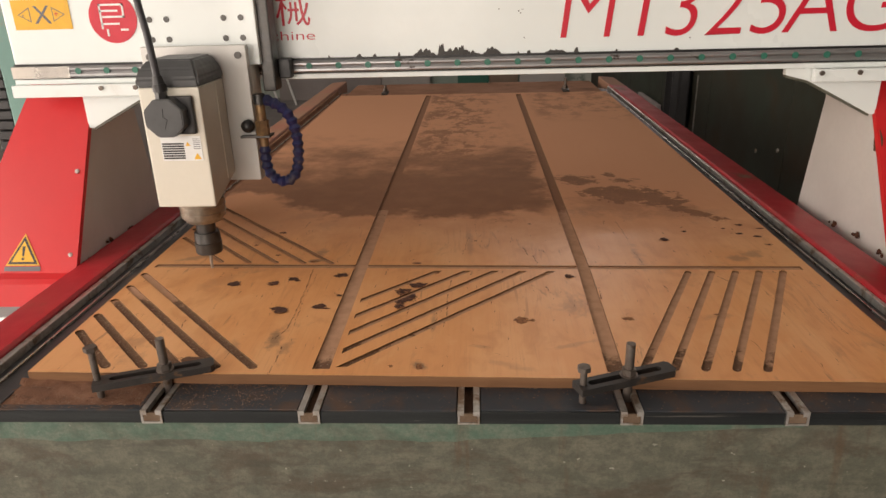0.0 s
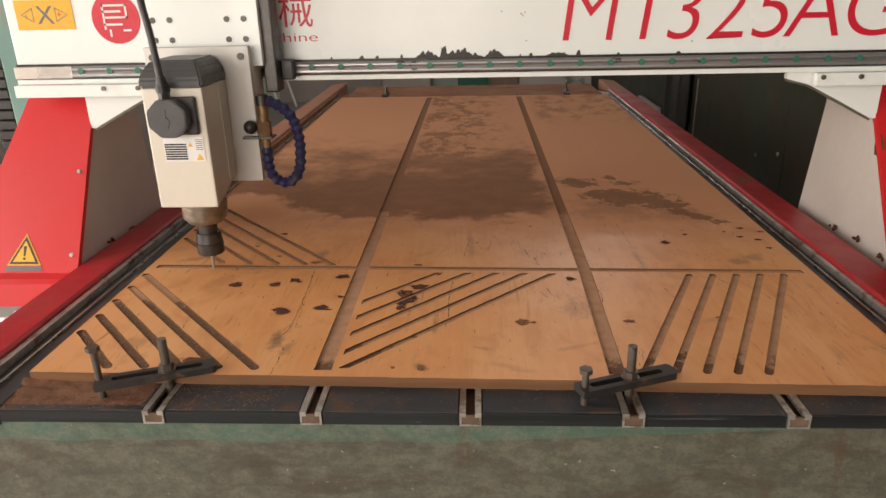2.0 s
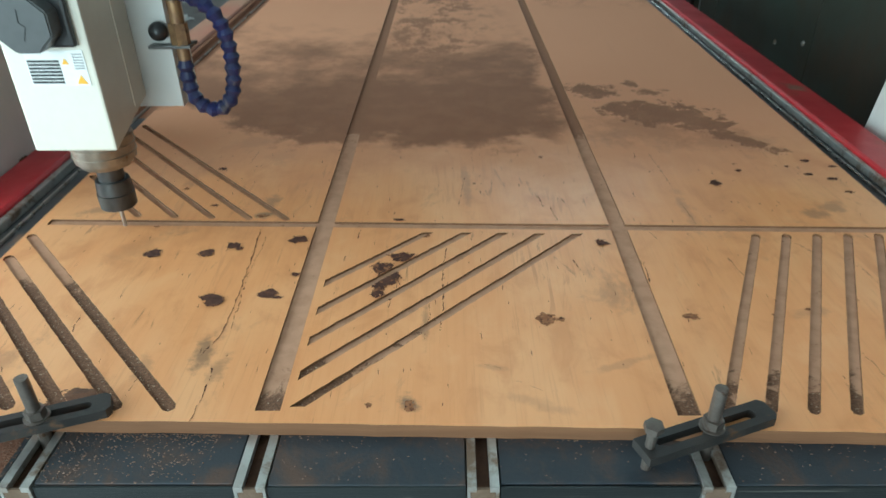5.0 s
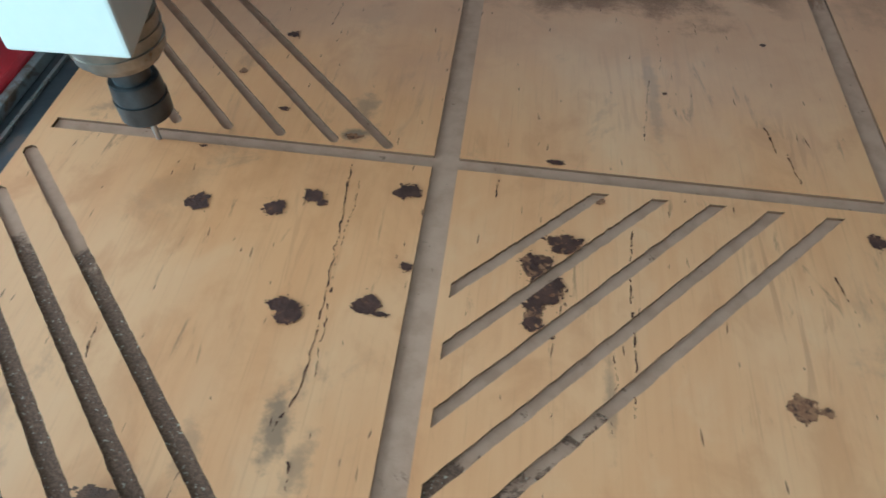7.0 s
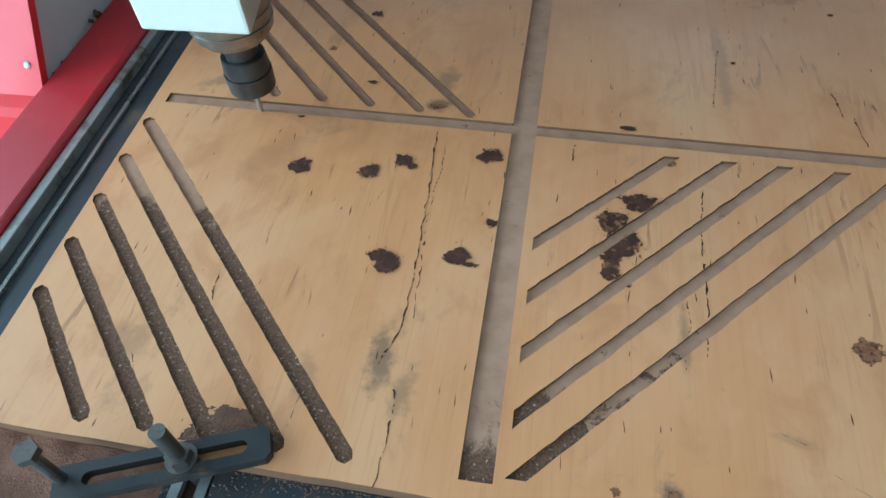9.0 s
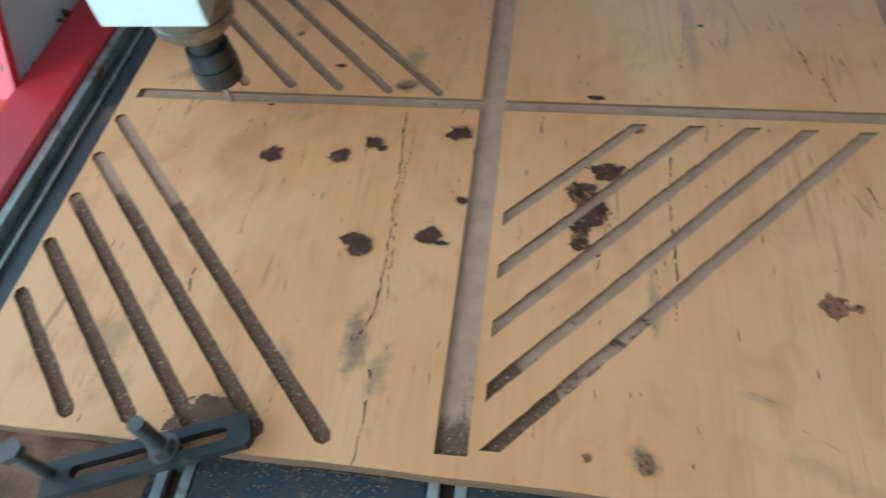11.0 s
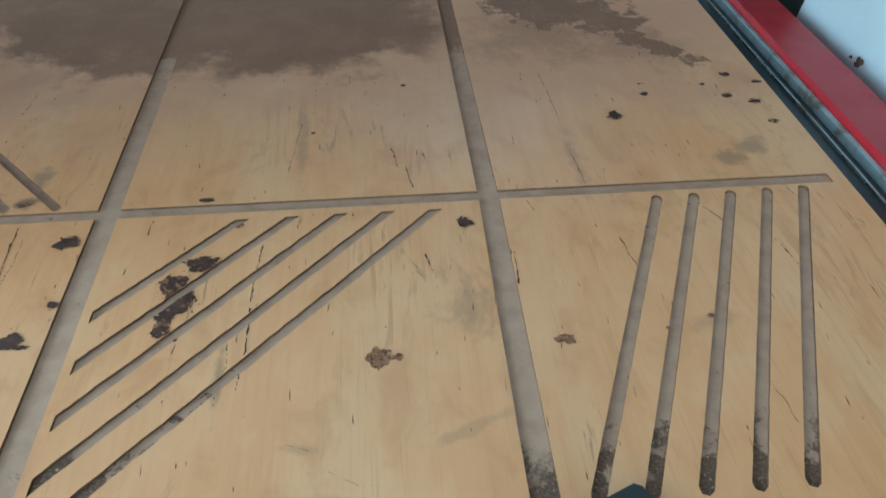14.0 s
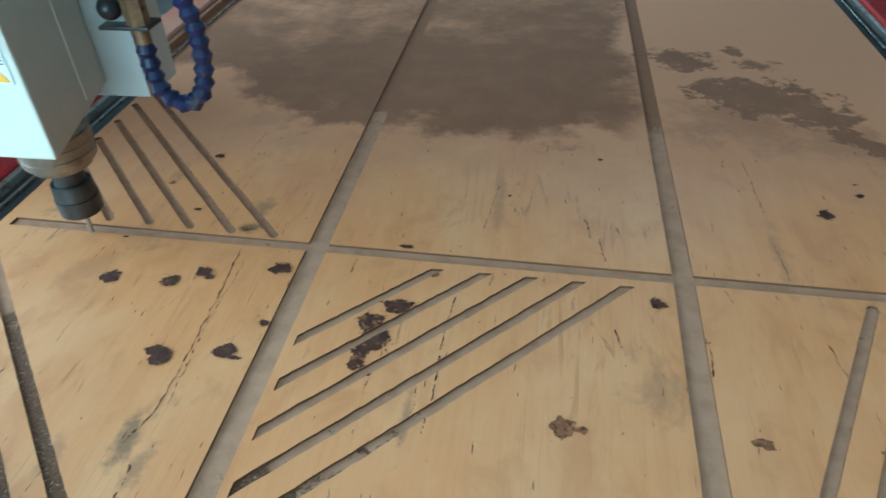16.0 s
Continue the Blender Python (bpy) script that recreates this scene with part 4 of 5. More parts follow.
def gantry_leg(k):
    """One leg: an upright white cheek towards the bed, a red sloping front cover."""
    xi = k * 0.852
    cheek = [(0.470, 0.60), (0.452, 0.782), (0.668, 1.160), (0.86, 1.160), (0.842, 1.06), (0.895, 0.770), (0.91, 0.60)]
    xo = k * 0.99
    leg = part("leg", prism(cheek, "x", min(xi, xi + k * 0.006), max(xi, xi + k * 0.006), 0.001), LEG_WHITE, gantry, "greyish white leg with a red sloping front cover")
    part("cheek", prism([(y, z) for y, z in cheek], "x", min(xo, xo + k * 0.006), max(xo, xo + k * 0.006), 0.001), LEG_WHITE, leg)
    # sloping cover, wider towards its foot
    bm = bmesh.new()
    rows = [(0.662, 1.158, 0.846, 0.985), (0.656, 1.140, 0.846, 0.990), (0.447, 0.785, 0.846, 1.115), (0.430, 0.778, 0.846, 1.120), (0.420, 0.770, 0.846, 1.122), (0.412, 0.722, 0.846, 1.125)]
    f = [[bm.verts.new((k * a, y, z)) for a in (x0, x1)] for y, z, x0, x1 in rows]
    b = [[bm.verts.new((k * a, y + 0.012, z - 0.004)) for a in (x0, x1)] for y, z, x0, x1 in rows]
    for i in range(len(rows) - 1):
        bm.faces.new((f[i][0], f[i][1], f[i + 1][1], f[i + 1][0]))
        bm.faces.new((b[i][0], b[i][1], b[i + 1][1], b[i + 1][0]))
        bm.faces.new((f[i][0], f[i + 1][0], b[i + 1][0], b[i][0]))
        bm.faces.new((f[i][1], f[i + 1][1], b[i + 1][1], b[i][1]))
    bm.faces.new((f[0][0], f[0][1], b[0][1], b[0][0]))
    bm.faces.new((f[-1][0], f[-1][1], b[-1][1], b[-1][0]))
    cover = part("front_cover", bm, RED, leg, "glossy red sheet cover")
    for px, py, pz in ((0.862, 0.657, 1.150), (0.955, 0.657, 1.150), (0.862, 0.468, 0.818), (0.862, 0.560, 0.978)):
        nrm = Vector((0, -0.86, 0.5)).normalized()
        c = Vector((k * px, py, pz))
        part("screw", tube(c, c + nrm * 0.004, 0.0058, 0.004, 12, 0.001), ALU, leg)
    for y, z, s in ((0.60, 0.795, 0.020), (0.70, 0.790, 0.014), (0.50, 0.79, 0.02)):
        bm = bmesh.new()
        rr = random.Random(int(y * 100) + k)
        for j in range(5):
            c = Vector((xi - k * 0.004, y + rr.uniform(-s, s), z + rr.uniform(-0.004, 0.008)))
            tube(c, c + Vector((-k * rr.uniform(0.002, 0.006), 0, 0)), rr.uniform(0.003, 0.006), rr.uniform(0.0015, 0.003), 7, bm=bm)
        part("grease_lump", bm, KNOT, leg, "dark lump of grease and dust")
    if k > 0:
        for y, z, s in ((0.592, 1.005, 0.020), (0.524, 0.900, 0.016)):
            rr = random.Random(int(z * 1000))
            pts = [(y + s * (0.5 + 0.5 * rr.random()) * math.cos(a * 0.5236), z + 1.5 * s * (0.5 + 0.5 * rr.random()) * math.sin(a * 0.5236)) for a in range(12)]
            part("rust_patch", prism(pts, "x", 0.8508, 0.8525), RUST_SLOT, leg, "brown patch of rust")
    part("foot", box(min(k * 0.845, k * 1.12), max(k * 0.845, k * 1.12), 0.44, 0.94, 0.0, 0.60, 0.006), BEAM_GREY, leg)
    # warning triangle
    if k < 0:
        def on(u, v, lift):
            # u across, v up the slope of the cover
            y, z = 0.447 + (0.656 - 0.447) * v / 0.4125, 0.785 + (1.140 - 0.785) * v / 0.4125
            n = Vector((0, -0.862, 0.507))
            return Vector((u, y, z)) + n * lift
        def flat(pts, lift, material, name, parent, label=""):
            bm = bmesh.new()
            bm.faces.new([bm.verts.new(on(u, v, lift)) for u, v in pts])
            return part(name, bm, material, parent, label)
        plate = flat([(-1.005, 0.004), (-0.925, 0.004), (-0.925, 0.014), (-1.005, 0.014)], 0.0012, INK_GREY, "warning_plate", leg, "dark strip with writing too small to read")
        tri = flat([(-1.003, 0.016), (-0.927, 0.016), (-0.965, 0.086)], 0.0012, YELLOW, "warning_triangle", leg, "yellow and black warning triangle")
        flat([(-0.998, 0.019), (-0.932, 0.019), (-0.965, 0.080)], 0.0016, INK_BLACK, "triangle_border", leg)
        flat([(-0.990, 0.024), (-0.940, 0.024), (-0.965, 0.070)], 0.0020, YELLOW, "triangle_field", leg)
        flat([(-0.967, 0.036), (-0.963, 0.036), (-0.9615, 0.058), (-0.9685, 0.058)], 0.0024, INK_BLACK, "mark", leg)
        flat([(-0.968, 0.028), (-0.962, 0.028), (-0.962, 0.033), (-0.968, 0.033)], 0.0024, INK_BLACK, "mark", leg)
    # gusset under the beam
    pts = [(k * 0.652, 1.1595), (k * 0.652, 1.146), (k * 0.700, 1.134), (k * 0.836, 1.062), (k * 0.848, 1.062), (k * 0.848, 1.1595)]
    g = part("gusset", prism(pts, "y", GY - 0.004, GY + 0.012, 0.001), WHITE, leg, "white gusset plate under the beam")
    part("gusset_rib", prism([(k * 0.652, 1.146), (k * 0.700, 1.134), (k * 0.836, 1.062), (k * 0.836, 1.057), (k * 0.698, 1.129), (k * 0.652, 1.141)], "y", GY - 0.002, GY + 0.010), BEAM_GREY, leg)
    part("gusset_cap", box(min(k * 0.70, k * 0.985), max(k * 0.70, k * 0.985), GY - 0.03, GY - 0.0125, 1.134, 1.1595, 0.002), WHITE, leg)
    for d in (0.0, 0.075):
        part("bolt", tube((k * (0.712 + d), GY - 0.0302, 1.152), (k * (0.712 + d), GY - 0.034, 1.152), 0.005, n=10), BOLT, leg)
    return leg


gantry_leg(-1)
gantry_leg(1)

# ---- cutting head, over the left strip ----
HX, HY = -0.542, 0.434
head = thing("cutting_head", HX, HY, 0.79, "cream spindle motor with black cap on a sliding plate", "cutting head")
bm = box(HX - 0.056, HX + 0.056, 0.364, 0.4925, 0.955, 1.180, 0.0035)
for v in bm.verts:
    if v.co.z < 0.97 and v.co.y > 0.45:
        v.co.z += 0.035
motor = part("motor_body", bm, [CREAM, MOTOR_SIDE_SHADED], head, "cream rectangular motor housing")
# side faces take the cream with shade in its colour
for p in motor.data.polygons:
    if abs(p.normal.x) > 0.7:
        p.material_index = 1
part("side_seam", box(HX + 0.0562, HX + 0.0572, 0.445, 0.4465, 0.99, 1.178), CREAM, motor)
bm = bmesh.new()
rows = [(0.058, 0.362, 0.4925, 1.1805), (0.058, 0.362, 0.4925, 1.196), (0.052, 0.372, 0.489, 1.212), (0.042, 0.390, 0.484, 1.227)]
rings = [[bm.verts.new((HX + sx * a, y, z)) for sx, y in ((-1, y0), (1, y0), (1, y1), (-1, y1))] for a, y0, y1, z in rows]
for a, b in zip(rings, rings[1:]):
    for i in range(4):
        bm.faces.new((a[i], a[(i + 1) % 4], b[(i + 1) % 4], b[i]))
bm.faces.new(rings[0])
bm.faces.new(rings[-1])
bmesh.ops.bevel(bm, geom=bm.edges[:], offset=0.004, segments=2, affect='EDGES')
part("fan_cap", bm, DARK_PLASTIC, motor, "dark grey fan cap")
# octagonal junction box with its gland and cable
bm = bmesh.new()
oc = [(0.0365 * math.cos(radians(22.5 + 45 * i)), 0.0365 * math.sin(radians(22.5 + 45 * i))) for i in range(8)]
prism([(HX + 0.000 + a * 1.03, 1.131 + b) for a, b in oc], "y", 0.326, 0.3635, 0.002, bm=bm)
jb = part("junction_box", bm, DARK_PLASTIC, head, "dark octagonal junction box")
part("box_base", box(HX - 0.020, HX + 0.044, 0.352, 0.3636, 1.097, 1.166, 0.004), BLACK_PLASTIC, jb)
bm = bmesh.new()
for (x0, z0), (x1, z1) in (((0.001, 1.149), (-0.001, 1.134)), ((-0.001, 1.134), (0.006, 1.129)), ((0.006, 1.129), (0.000, 1.113))):
    tube((HX + x0, 0.3258, z0), (HX + x1, 0.3258, z1), 0.0006, n=6, bm=bm)
part("flash_mark", bm, INK_BLACK, jb)
bm = tube((HX - 0.004, 0.342, 1.160), (HX - 0.004, 0.342, 1.176), 0.0105, n=6)
tube((HX - 0.004, 0.342, 1.176), (HX - 0.005, 0.342, 1.190), 0.0125, n=20, bevel=0.001, bm=bm)
tube((HX - 0.005, 0.342, 1.190), (HX - 0.006, 0.342, 1.204), 0.010, 0.008, n=20, bm=bm)
part("cable_gland", bm, BLACK_PLASTIC, jb)
bm = pipe([(HX - 0.006, 0.342, 1.20), (HX - 0.012, 0.345, 1.27), (HX - 0.026, 0.36, 1.36), (HX - 0.028, 0.42, 1.48), (HX - 0.02, 0.52, 1.56)], 0.0062)
part("motor_cable", bm, CABLE, head, "black rubber motor cable", True)
# rating plate
rp = part("rating_plate", box(HX - 0.030, HX + 0.046, 0.3628, 0.3637, 1.046, 1.092), PAPER, head, "rating plate with writing too small to read")
for i in range(7):
    part("text_bar", box(HX - 0.028, HX + 0.013, 0.3622, 0.3627, 1.0495 + i * 0.0045, 1.0525 + i * 0.0045), INK_BLACK, rp)
for i in range(6):
    part("text_bar", box(HX + 0.031, HX + 0.044, 0.3622, 0.3627, 1.068 + i * 0.0036, 1.0692 + i * 0.0036), INK_GREY, rp)
for x0, z0, s in ((HX + 0.029, 1.0485, 0.014), (HX + 0.016, 1.074, 0.009)):
    part("warning_mark", prism([(x0, z0), (x0 + s, z0), (x0 + s / 2, z0 + s * 0.85)], "y", 0.3622, 0.3627), YELLOW, rp)
# spindle nose
bm = tube((HX, HY, 0.9545), (HX, HY, 0.914), 0.045, 0.043, 40, 0.002)
tube((HX, HY, 0.9140), (HX, HY, 0.906), 0.038, 0.036, 40, 0.001, bm=bm)
tube((HX, HY, 0.940), (HX, HY, 0.9385), 0.0456, n=40, bm=bm)
tube((HX, HY, 0.927), (HX, HY, 0.9255), 0.0452, n=40, bm=bm)
part("spindle_nose", bm, STEEL, head, "worn steel spindle nose", True)
part("spindle_shaft", tube((HX, HY, 0.9060), (HX, HY, 0.882), 0.019, n=28), NUT_BLACK, head, "", True)
bm = tube((HX, HY, 0.8820), (HX, HY, 0.862), 0.0245, 0.0262, 32, 0.001)
tube((HX, HY, 0.8620), (HX, HY, 0.836), 0.0272, 0.0265, 32, 0.002, bm=bm)
part("collet_nut", bm, NUT_BLACK, head, "blackened collet nut", True)
bm = tube((HX, HY, 0.838), (HX, HY, 0.812), 0.0032, n=14)
tube((HX, HY, 0.812), (HX, HY, 0.7925), 0.0030, 0.0028, 6, bm=bm)
part("cutter", bm, RAIL_LIGHT, head, "thin steel cutter")
# plates behind the motor
bm = box(HX - 0.100, HX + 0.108, 0.493, 0.510, 0.972, 1.241, 0.0015)
part("motor_plate", bm, MOTOR_PLATE, head, "grey metal motor plate")
part("plate_flange", box(HX + 0.098, HX + 0.108, 0.5102, 0.565, 0.972, 1.20, 0.001), LEG_WHITE, head)
for x0, z0 in ((-0.083, 1.222), (0.092, 1.222), (0.030, 0.99)):
    part("bolt", tube((HX + x0, 0.4925, z0), (HX + x0, 0.4895, z0), 0.0068, n=16), NUT_BLACK, head)
bm = box(HX - 0.100, HX + 0.124, 0.526, 0.541, 1.20, 1.66, 0.0015)
slide = part("slide_plate", bm, WHITE, head, "tall white sliding plate with bolt holes")
for z0 in (1.252, 1.290, 1.40, 1.44):
    for x0 in (-0.086, -0.052, 0.062, 0.096):
        part("bolt", tube((HX + x0, 0.5258, z0), (HX + x0, 0.5245, z0), 0.0058, n=16), NUT_BLACK, slide)
part("slide_block", box(HX - 0.06, HX + 0.06, 0.5412, 0.598, 1.165, 1.60, 0.002), BLACK_PLASTIC, head)
bm = box(HX + 0.120, HX + 0.146, 0.5412, 0.590, 1.145, 1.62, 0.003)
part("carriage_side", bm, NUT_BLACK, head, "dark steel carriage side")
part("rail_carriage", box(HX + 0.1462, HX + 0.172, 0.572, 0.5985, 1.166, 1.206, 0.003), BLACK_PLASTIC, head, "black rail carriage")
# air valve and blue segmented coolant hose
vx, vy = HX + 0.125, 0.488
valve = part("air_valve", tube((vx, vy, 1.148), (vx, vy, 1.128), 0.0125, n=20, bevel=0.001), NUT_BLACK, head, "dirty brass air valve", True)
bm = tube((vx, vy, 1.128), (vx, vy, 1.092), 0.0095, n=16)
tube((vx, vy, 1.096), (vx, vy, 1.066), 0.0135, n=6, bm=bm)
tube((vx, vy, 1.066), (vx, vy, 1.044), 0.009, n=14, bm=bm)
part("valve_body", bm, BRASS, valve, "", True)
part("valve_bracket", box(vx - 0.044, vx + 0.016, vy - 0.012, vy + 0.022, 1.062, 1.0665, 0.0008), NUT_BLACK, valve)
bm = bmesh.new()
bmesh.ops.create_uvsphere(bm, u_segments=20, v_segments=12, radius=0.0135, matrix=Matrix.Translation((vx - 0.028, vy - 0.004, 1.085)))
part("valve_knob", bm, BLACK_PLASTIC, valve, "", True)


def hose_line(points, n):
    """Evenly spaced places and directions along a smooth line."""
    pts = [Vector(p) for p in points]
    dense = []
    for i in range(len(pts) - 1):
        p0, p1, p2, p3 = pts[max(i - 1, 0)], pts[i], pts[i + 1], pts[min(i + 2, len(pts) - 1)]
        for k in range(20):
            t = k / 20
            dense.append(0.5 * ((2 * p1) + (p2 - p0) * t + (2 * p0 - 5 * p1 + 4 * p2 - p3) * t * t + (3 * p1 - p0 - 3 * p2 + p3) * t ** 3))
    acc = [0.0]
    for a, b in zip(dense, dense[1:]):
        acc.append(acc[-1] + (b - a).length)
    out = []
    for i in range(n + 1):
        s = acc[-1] * i / n
        j = min(next(q for q in range(len(acc)) if acc[q] >= s - 1e-9), len(dense) - 1)
        out.append(dense[j])
    return out


hose = part("coolant_hose", tube((vx, vy, 1.044), (vx, vy, 1.034), 0.0085, n=14), BLUE_HOSE, head, "blue segmented coolant hose")
path = hose_line([(vx, vy, 1.046), (vx + 0.000, vy, 1.005), (vx + 0.010, vy - 0.004, 0.981), (vx + 0.036, vy - 0.006, 0.970), (vx + 0.060, vy - 0.004, 0.988), (vx + 0.068, vy, 1.035), (vx + 0.064, vy, 1.085), (vx + 0.046, vy, 1.118), (vx + 0.010, vy, 1.138)], 19)
for a, b in zip(path, path[1:]):
    d = (b - a)
    bm = tube(a - d * 0.05, a + d * 0.70, 0.0072, 0.0122, 14)
    tube(a + d * 0.70, b + d * 0.15, 0.0122, 0.0080, 14, bm=bm)
    part("hose_segment", bm, BLUE_HOSE, hose)


# ---- clamps ----
def strap_clamp(bolt_xy, ang, lift, tall, second, long0, long1, label):
    """Slotted strap held down by a long bolt in the bed slot."""
    bx, by = bolt_xy
    cl = thing("strap_clamp", bx, by, ZB, label, "clamp", "clamps on the bed")
    m = pose(bx, by, lift, 0, 0, ang)
    m = m @ pose(0, 0, 0, 0, tall[1], 0)
    w, t, sw = 0.0145, 0.0105, 0.0056
    bm = bmesh.new()
    ring = [(-long0, -w), (long1 - 0.005, -w), (long1, -w + 0.005), (long1, w - 0.005), (long1 - 0.005, w), (-long0, w)]
    hole = capsule((-long0 * 0.72, 0), (long1 * 0.66, 0), 2 * sw, 6, 0)
    loops = [[[bm.verts.new((u, v, z)) for u, v in o] for o in (ring, hole)] for z in (-t / 2, t / 2)]
    for o, i in loops:
        es = [bm.edges.new((c[q], c[(q + 1) % len(c)])) for c in (o, i) for q in range(len(c))]
        bmesh.ops.triangle_fill(bm, edges=es, use_beauty=True)
    for lo, hi in zip(*loops):
        for q in range(len(lo)):
            bm.faces.new((lo[q], lo[(q + 1) % len(lo)], hi[(q + 1) % len(lo)], hi[q]))
    bmesh.ops.transform(bm, verts=bm.verts[:], matrix=m)
    part("strap", bm, CLAMP, cl, "oily black slotted steel strap")
    bm = tube((bx, by, 0.7685), (bx, by, tall[0]), 0.0066, n=16)
    part("clamp_bolt", bm, BOLT, cl, "", True)
    bm = tube((bx, by, lift + t * 0.62), (bx, by, lift + t * 0.62 + 0.010), 0.0105, n=6)
    tube((bx, by, lift + t * 0.5), (bx, by, lift + t * 0.62), 0.013, n=20, bm=bm)
    part("clamp_nut", bm, BOLT, cl)
    if second:
        sx, sy, z1 = second
        bm = tube((sx, sy, ZB + 0.0005), (sx, sy, z1), 0.005, n=14)
        tube((sx, sy, z1), (sx, sy, z1 + 0.007), 0.0098, n=6, bm=bm)
        part("support_bolt", bm, BOLT, cl, "hexagon bolt propping the strap")
    return cl


strap_clamp((-0.460, 0.010), 21, 0.8062, (0.864, 0.6), (-0.549, -0.0195, 0.860), 0.100, 0.070, "black slotted strap clamp propped on a hexagon bolt")
strap_clamp((0.227, -0.0045), 21.5, 0.8062, (0.862, 0.6), (0.1585, -0.031, 0.834), 0.083, 0.074, "black slotted strap clamp over the plywood edge")
for i, (x, y) in enumerate(((-0.465, 2.80), (0.475, 2.79))):
    fc = thing("rear_clamp", x, y, ZB, "small rusty clamp bolt behind the plywood sheet", "clamp", "rear clamps")
    part("clamp_bolt", tube((x, y, ZB), (x, y, 0.865 - 0.02 * (i == 0)), 0.007, n=10), BOLT, fc)
    part("strap", box(x - 0.016, x + 0.016, y - 0.06, y + 0.03, 0.8012, 0.812, 0.002), CLAMP, fc)
    part("clamp_nut", tube((x, y, 0.8122), (x, y, 0.826), 0.014, n=6), BOLT, fc)

# ---- chips and sawdust on the front of the bed ----
r = random.Random(21)
verts, faces = [], []


def chip(x, y, z, s):
    a = r.uniform(0, 6.28)
    b = len(verts)
    for k in range(4):
        q = a + k * 1.57 + r.uniform(-0.4, 0.4)
        verts.append((x + s * math.cos(q), y + s * r.uniform(0.4, 1) * math.sin(q), z + r.uniform(0, s * 0.6)))
    verts.append((x, y, z + s * r.uniform(0.5, 1.1)))
    for k in range(4):
        faces.append((b + k, b + (k + 1) % 4, b + 4))


for i in range(2000):
    u = r.random()
    x = -0.695 + 1.38 * u if i % 4 == 0 else -0.695 + 0.42 * r.random() ** 1.3
    if any(abs(x - s) < 0.016 for s in SLOTS):
        continue
    yf = front_y(x)
    y = FRONT + 0.002 + (yf - FRONT - 0.003) * (1 - r.random() ** (2.4 if x > -0.4 else 1.1))
    chip(x, y, ZB + 0.0002, r.uniform(0.0006, 0.0015))
me = bpy.data.meshes.new("sawdust_chips")
me.from_pydata(verts, [], faces)
me.materials.append(surface("fresh_chips", (0.25, 0.165, 0.11), (0.14, 0.08, 0.05), None, 90, 700, 0.9))
tagged(new("sawdust_chips", me), "reddish brown sawdust and chips scattered on the bed", "sawdust", kind="stuff")
bm = bmesh.new()
nx, ny = 40, 10
grid = []
for i in range(nx + 1):
    for j in range(ny + 1):
        x = -0.696 + 0.215 * i / nx
        yf = front_y(x)
        y = FRONT + 0.012 + (yf - FRONT - 0.0125) * j / ny
        h = max(0.0, 0.0065 * (j / ny) ** 1.2 * max(0, 1 - i / nx) ** 0.7 * (0.55 + 0.9 * noise.noise(Vector((x * 40, y * 60, 0)))))
        grid.append(bm.verts.new((x, y, ZB + 0.0002 + h + 0.0006 * noise.noise(Vector((x * 300, y * 300, 1))))))
for i in range(nx):
    for j in range(ny):
        a = i * (ny + 1) + j
        bm.faces.new((grid[a], grid[a + ny + 1], grid[a + ny + 2], grid[a + 1]))
tagged(link("sawdust_heap", bm, surface("red_sawdust", (0.21, 0.095, 0.05), (0.15, 0.066, 0.035), (0.10, 0.042, 0.024), 40, 500, 0.95, bump=0.004, dirt_scale=60)), "low heap of reddish sawdust on the bed corner", "sawdust", kind="stuff")

bm = blot(-0.443, 0.048, 0.070, 0.028, 140, 0, 0.40)
for v in bm.verts:
    d = math.hypot((v.co.x + 0.443) / 0.038, (v.co.y - 0.048) / 0.022)
    v.co.z += max(0.0, 0.004 * (1 - d)) + 0.0006 * random.Random(int(v.co.x * 1e6) + int(v.co.y * 1e5)).random()
tagged(link("sawdust_heap", bm, surface("brown_sawdust", (0.105, 0.05, 0.028), (0.18, 0.088, 0.048), None, 90, 500, 0.95, bump=0.003)), "little heap of brown sawdust at the clamp's tip", "sawdust", kind="stuff")

# ---- behind the machine ----
post = thing("cable_post", -1.10, 0.72, 0, "teal steel post beside the gantry with a black cable chain", "post")
part("post", box(-1.075, -1.02, 0.70, 0.78, 0.0, 1.75, 0.004), TEAL_PAINT, post, "teal painted steel post")
for i in range(60):
    z = 0.3 + i * 0.024
    part("chain_link", box(-1.125, -1.078, 0.705, 0.745, z, z + 0.021, 0.002, seg=1), BLACK_PLASTIC, post)

screen = thing("side_partition", 1.7, 1.9, 0, "dark green stained sheet partition beside the machine", "partition")
for i in range(8):
    part("panel", box(1.42, 1.455, -1.0 + i * 1.1, 0.094 + i * 1.1, 0.0, 2.3, 0.003), DARK_GREEN, screen)
for i in range(8):
    part("stud", box(1.456, 1.52, -1.03 + i * 1.1, -0.97 + i * 1.1, 0, 2.3), DARK_GREEN, screen)

for y, z in ((2.609, 0.509), (2.359, 0.567)):
    part("bolt", tube((1.4195, y, z), (1.413, y, z), 0.012, 0.009, 10, 0.001), ALU, screen, "small bright bolt")
part("seam_strip", box(1.416, 1.4195, 3.64, 3.66, 0.30, 0.75), ALU, screen, "thin bright seam")
sheet = thing("hanging_sheet", 1.36, 4.0, 0, "black plastic sheet hanging in folds beside the partition", "sheet")
pts = [(1.385 + 0.028 * math.sin(q * 1.3) + 0.008 * math.sin(q * 3.1), 3.72 + 0.036 * q) for q in range(17)]
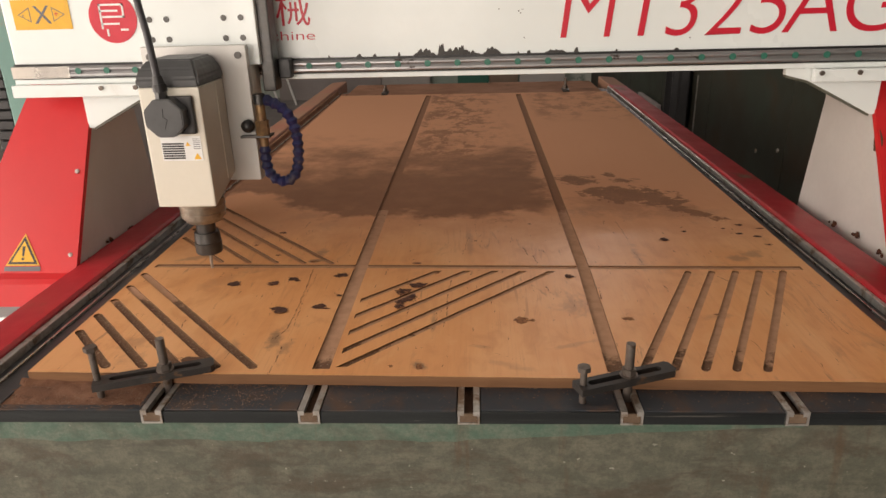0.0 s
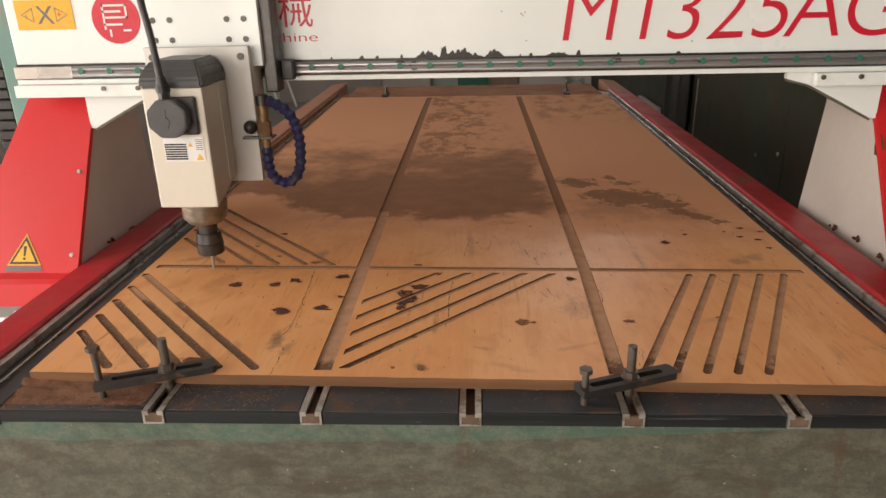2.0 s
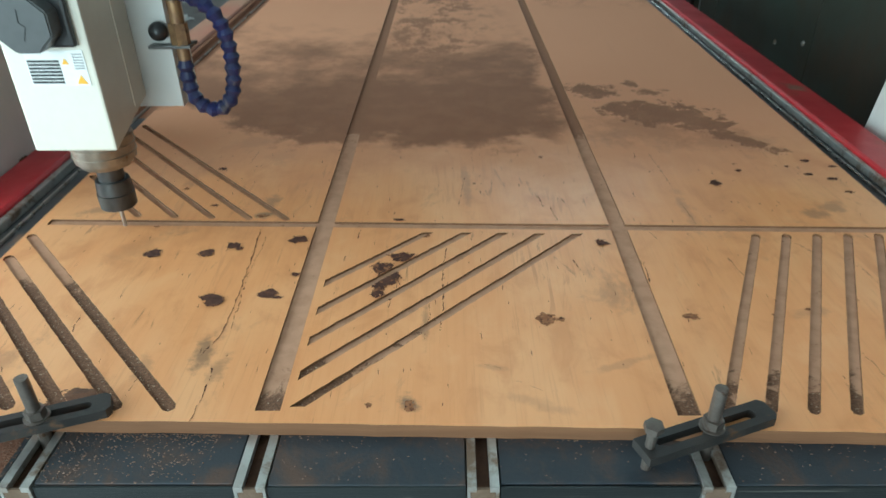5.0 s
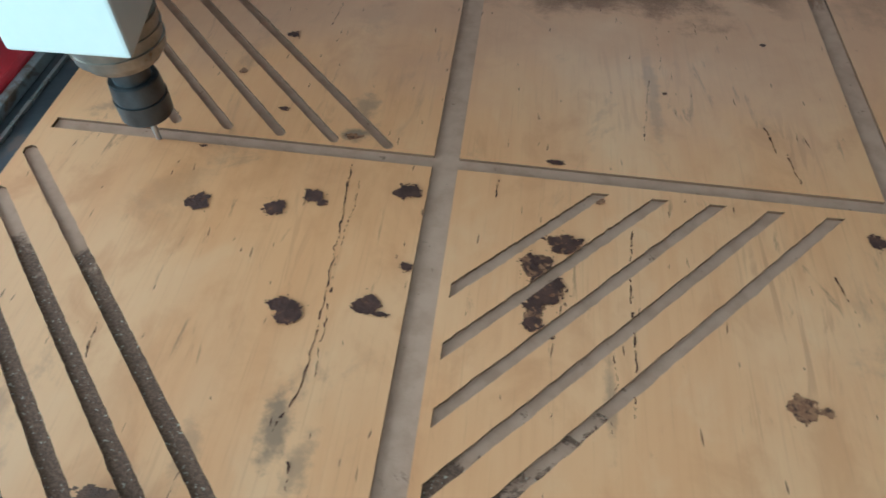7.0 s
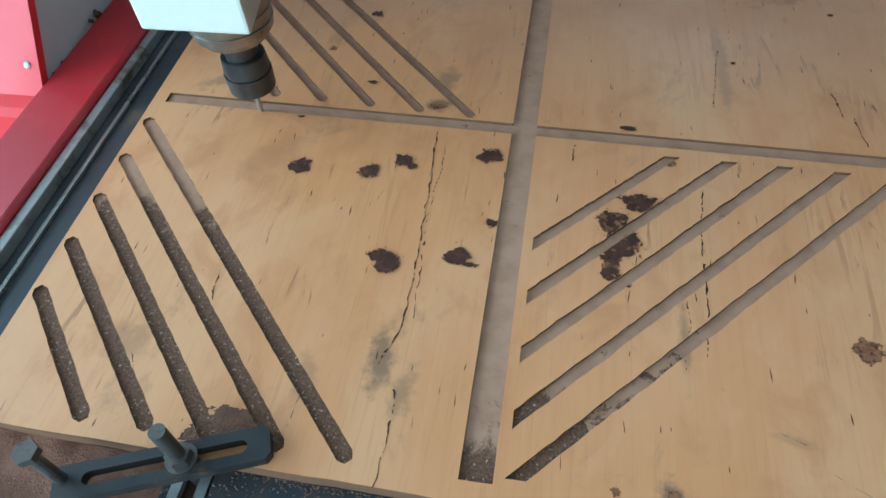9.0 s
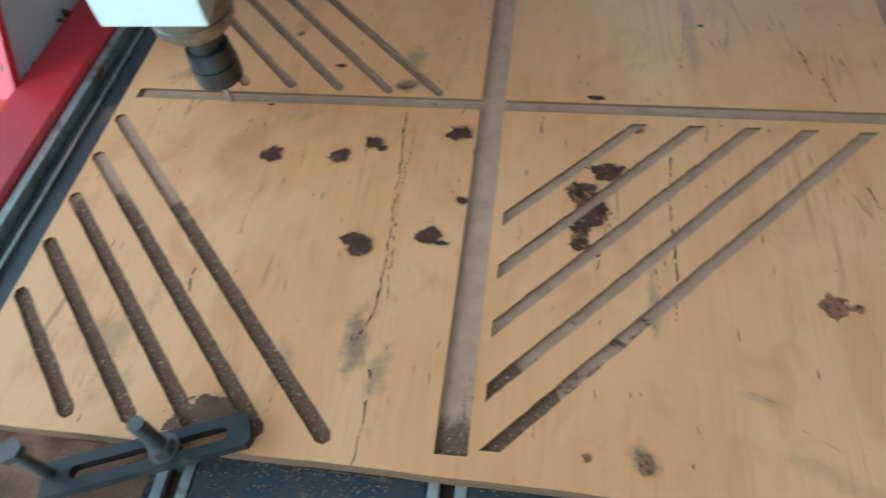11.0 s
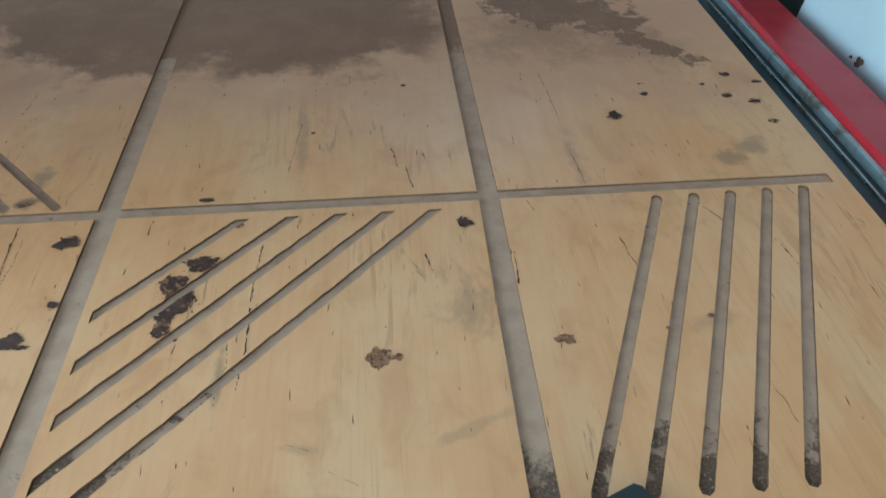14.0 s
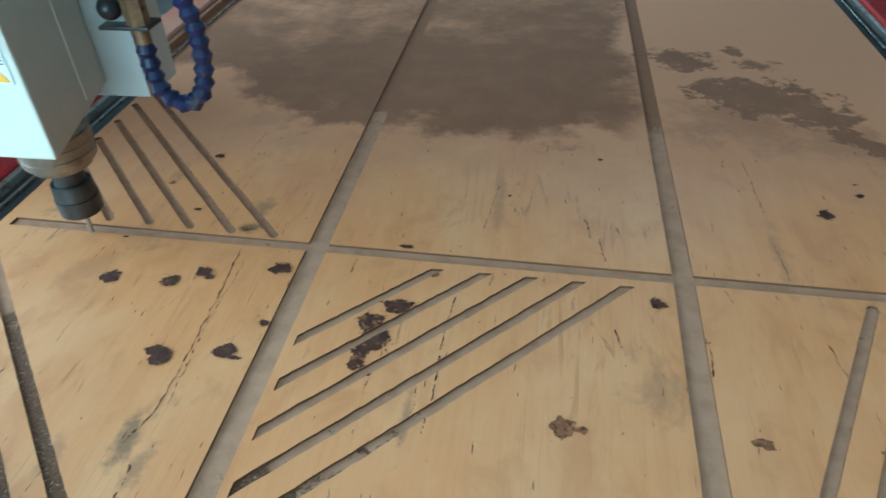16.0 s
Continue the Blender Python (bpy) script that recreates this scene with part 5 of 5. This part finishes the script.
part("sheet", prism(pts + [(x + 0.004, y) for x, y in reversed(pts)], "z", 0.02, 2.1), BLACK_PLASTIC, sheet)
pale = thing("grey_board", 1.35, 4.7, 0, "pale grey board standing against the partition", "board")
part("sheet", box(1.37, 1.40, 4.40, 5.05, 0.0, 0.44, 0.003), GREY_PANEL, pale)
# sheets standing along the far wall
for x0, x1, h, mat, words in ((-1.76, -1.32, 0.5, DADO, "pale green board standing against the far wall"), (-1.30, -0.55, 0.42, PLASTER, "pale beige board standing against the far wall"), (-0.21, 0.17, 0.45, TEAL_CAP, "dark green board standing against the far wall"),
                              (0.18, 0.53, 0.46, BROWN_PANEL, "brown board standing against the far wall"), (0.55, 1.10, 0.42, PLASTER, "pale beige board standing against the far wall")):
    wb = thing("standing_board", (x0 + x1) / 2, 7.8, 0, words, "board", "boards along the far wall")
    part("sheet", box(x0, x1, 7.80, 7.83, 0.0, h, 0.003), mat, wb)

lean = thing("leaning_panel", -2.5, 4.7, 0, "brown wooden panel leaning behind the machine", "panel")
bm = box(-0.75, 0.75, -0.012, 0.012, 0, 1.15, 0.002)
bmesh.ops.transform(bm, verts=bm.verts[:], matrix=pose(-2.45, 4.8, 0, 12, 0, 98))
part("sheet", bm, BROWN_PANEL, lean)
beige = thing("leaning_panel", -2.5, 3.6, 0, "pale beige sheet leaning beside the brown panel", "panel")
bm = box(-0.45, 0.45, -0.01, 0.01, 0, 1.0, 0.002)
bmesh.ops.transform(bm, verts=bm.verts[:], matrix=pose(-2.35, 3.55, 0, 16, 0, 100))
part("sheet", bm, PLASTER, beige)
lean2 = thing("leaning_panel", -2.0, 7.3, 0, "grey sheet standing on white struts", "panel")
bm = box(-0.7, 0.6, -0.012, 0.012, 0, 1.3, 0.002)
bmesh.ops.transform(bm, verts=bm.verts[:], matrix=pose(-1.75, 7.75, 0, -8, 0, -4))
part("sheet", bm, GREY_PANEL, lean2)
for x in (-2.36, -2.15):
    part("strut", tube((x, 7.42, 0), (x - 0.30, 7.85, 0.62), 0.014, n=10), PAPER, lean2, "white strut")
stack = thing("sheet_stack", -2.3, 2.5, 0, "low stack of pale sheets on the floor", "stack")
for i in range(4):
    part("sheet", box(-2.9 + 0.02 * i, -1.75 + 0.015 * i, 1.9, 3.0 - 0.02 * i, i * 0.022, 0.0215 + i * 0.022, 0.002), GREY_PANEL, stack)


def scrap(x, y, z, size, seed):
    """Crumpled white scrap."""
    bm = bmesh.new()
    bmesh.ops.create_grid(bm, x_segments=9, y_segments=9, size=size)
    for v in bm.verts:
        q = v.co * 9 / size * 0.12
        v.co.z = 0.45 * size * abs(noise.noise(Vector((q.x * 2, q.y * 2, seed)))) + 0.003
        v.co.x += 0.35 * size * noise.noise(Vector((q.x, q.y, seed + 7)))
        v.co.y += 0.35 * size * noise.noise(Vector((q.x, q.y, seed + 13)))
    bmesh.ops.solidify(bm, geom=bm.faces[:], thickness=0.002)
    bmesh.ops.transform(bm, verts=bm.verts[:], matrix=pose(x, y, z, 0, 0, seed * 37))
    return tagged(link("paper_scrap", bm, PAPER), "crumpled white paper scrap on the floor", "scrap", "scraps on the floor")


scrap(-2.28, 5.37, 0.0, 0.10, 1)
scrap(-2.42, 5.60, 0.0, 0.07, 2)
scrap(-2.55, 6.1, 0.0, 0.08, 3)
scrap(-2.02, 1.72, 0.0, 0.09, 4)

# loops of cable hung on the far wall
loops = thing("hung_cable", -3.3, 7.95, 0.6, "black cable hung in loops on the wall", "cable")
for i in range(4):
    x0 = -3.9 + i * 0.28
    part("loop", pipe([(x0, 7.94, 0.95), (x0 - 0.05, 7.94, 0.70), (x0 + 0.03, 7.94, 0.48), (x0 + 0.12, 7.94, 0.68), (x0 + 0.10, 7.94, 0.95)], 0.012, 8), CABLE, loops)
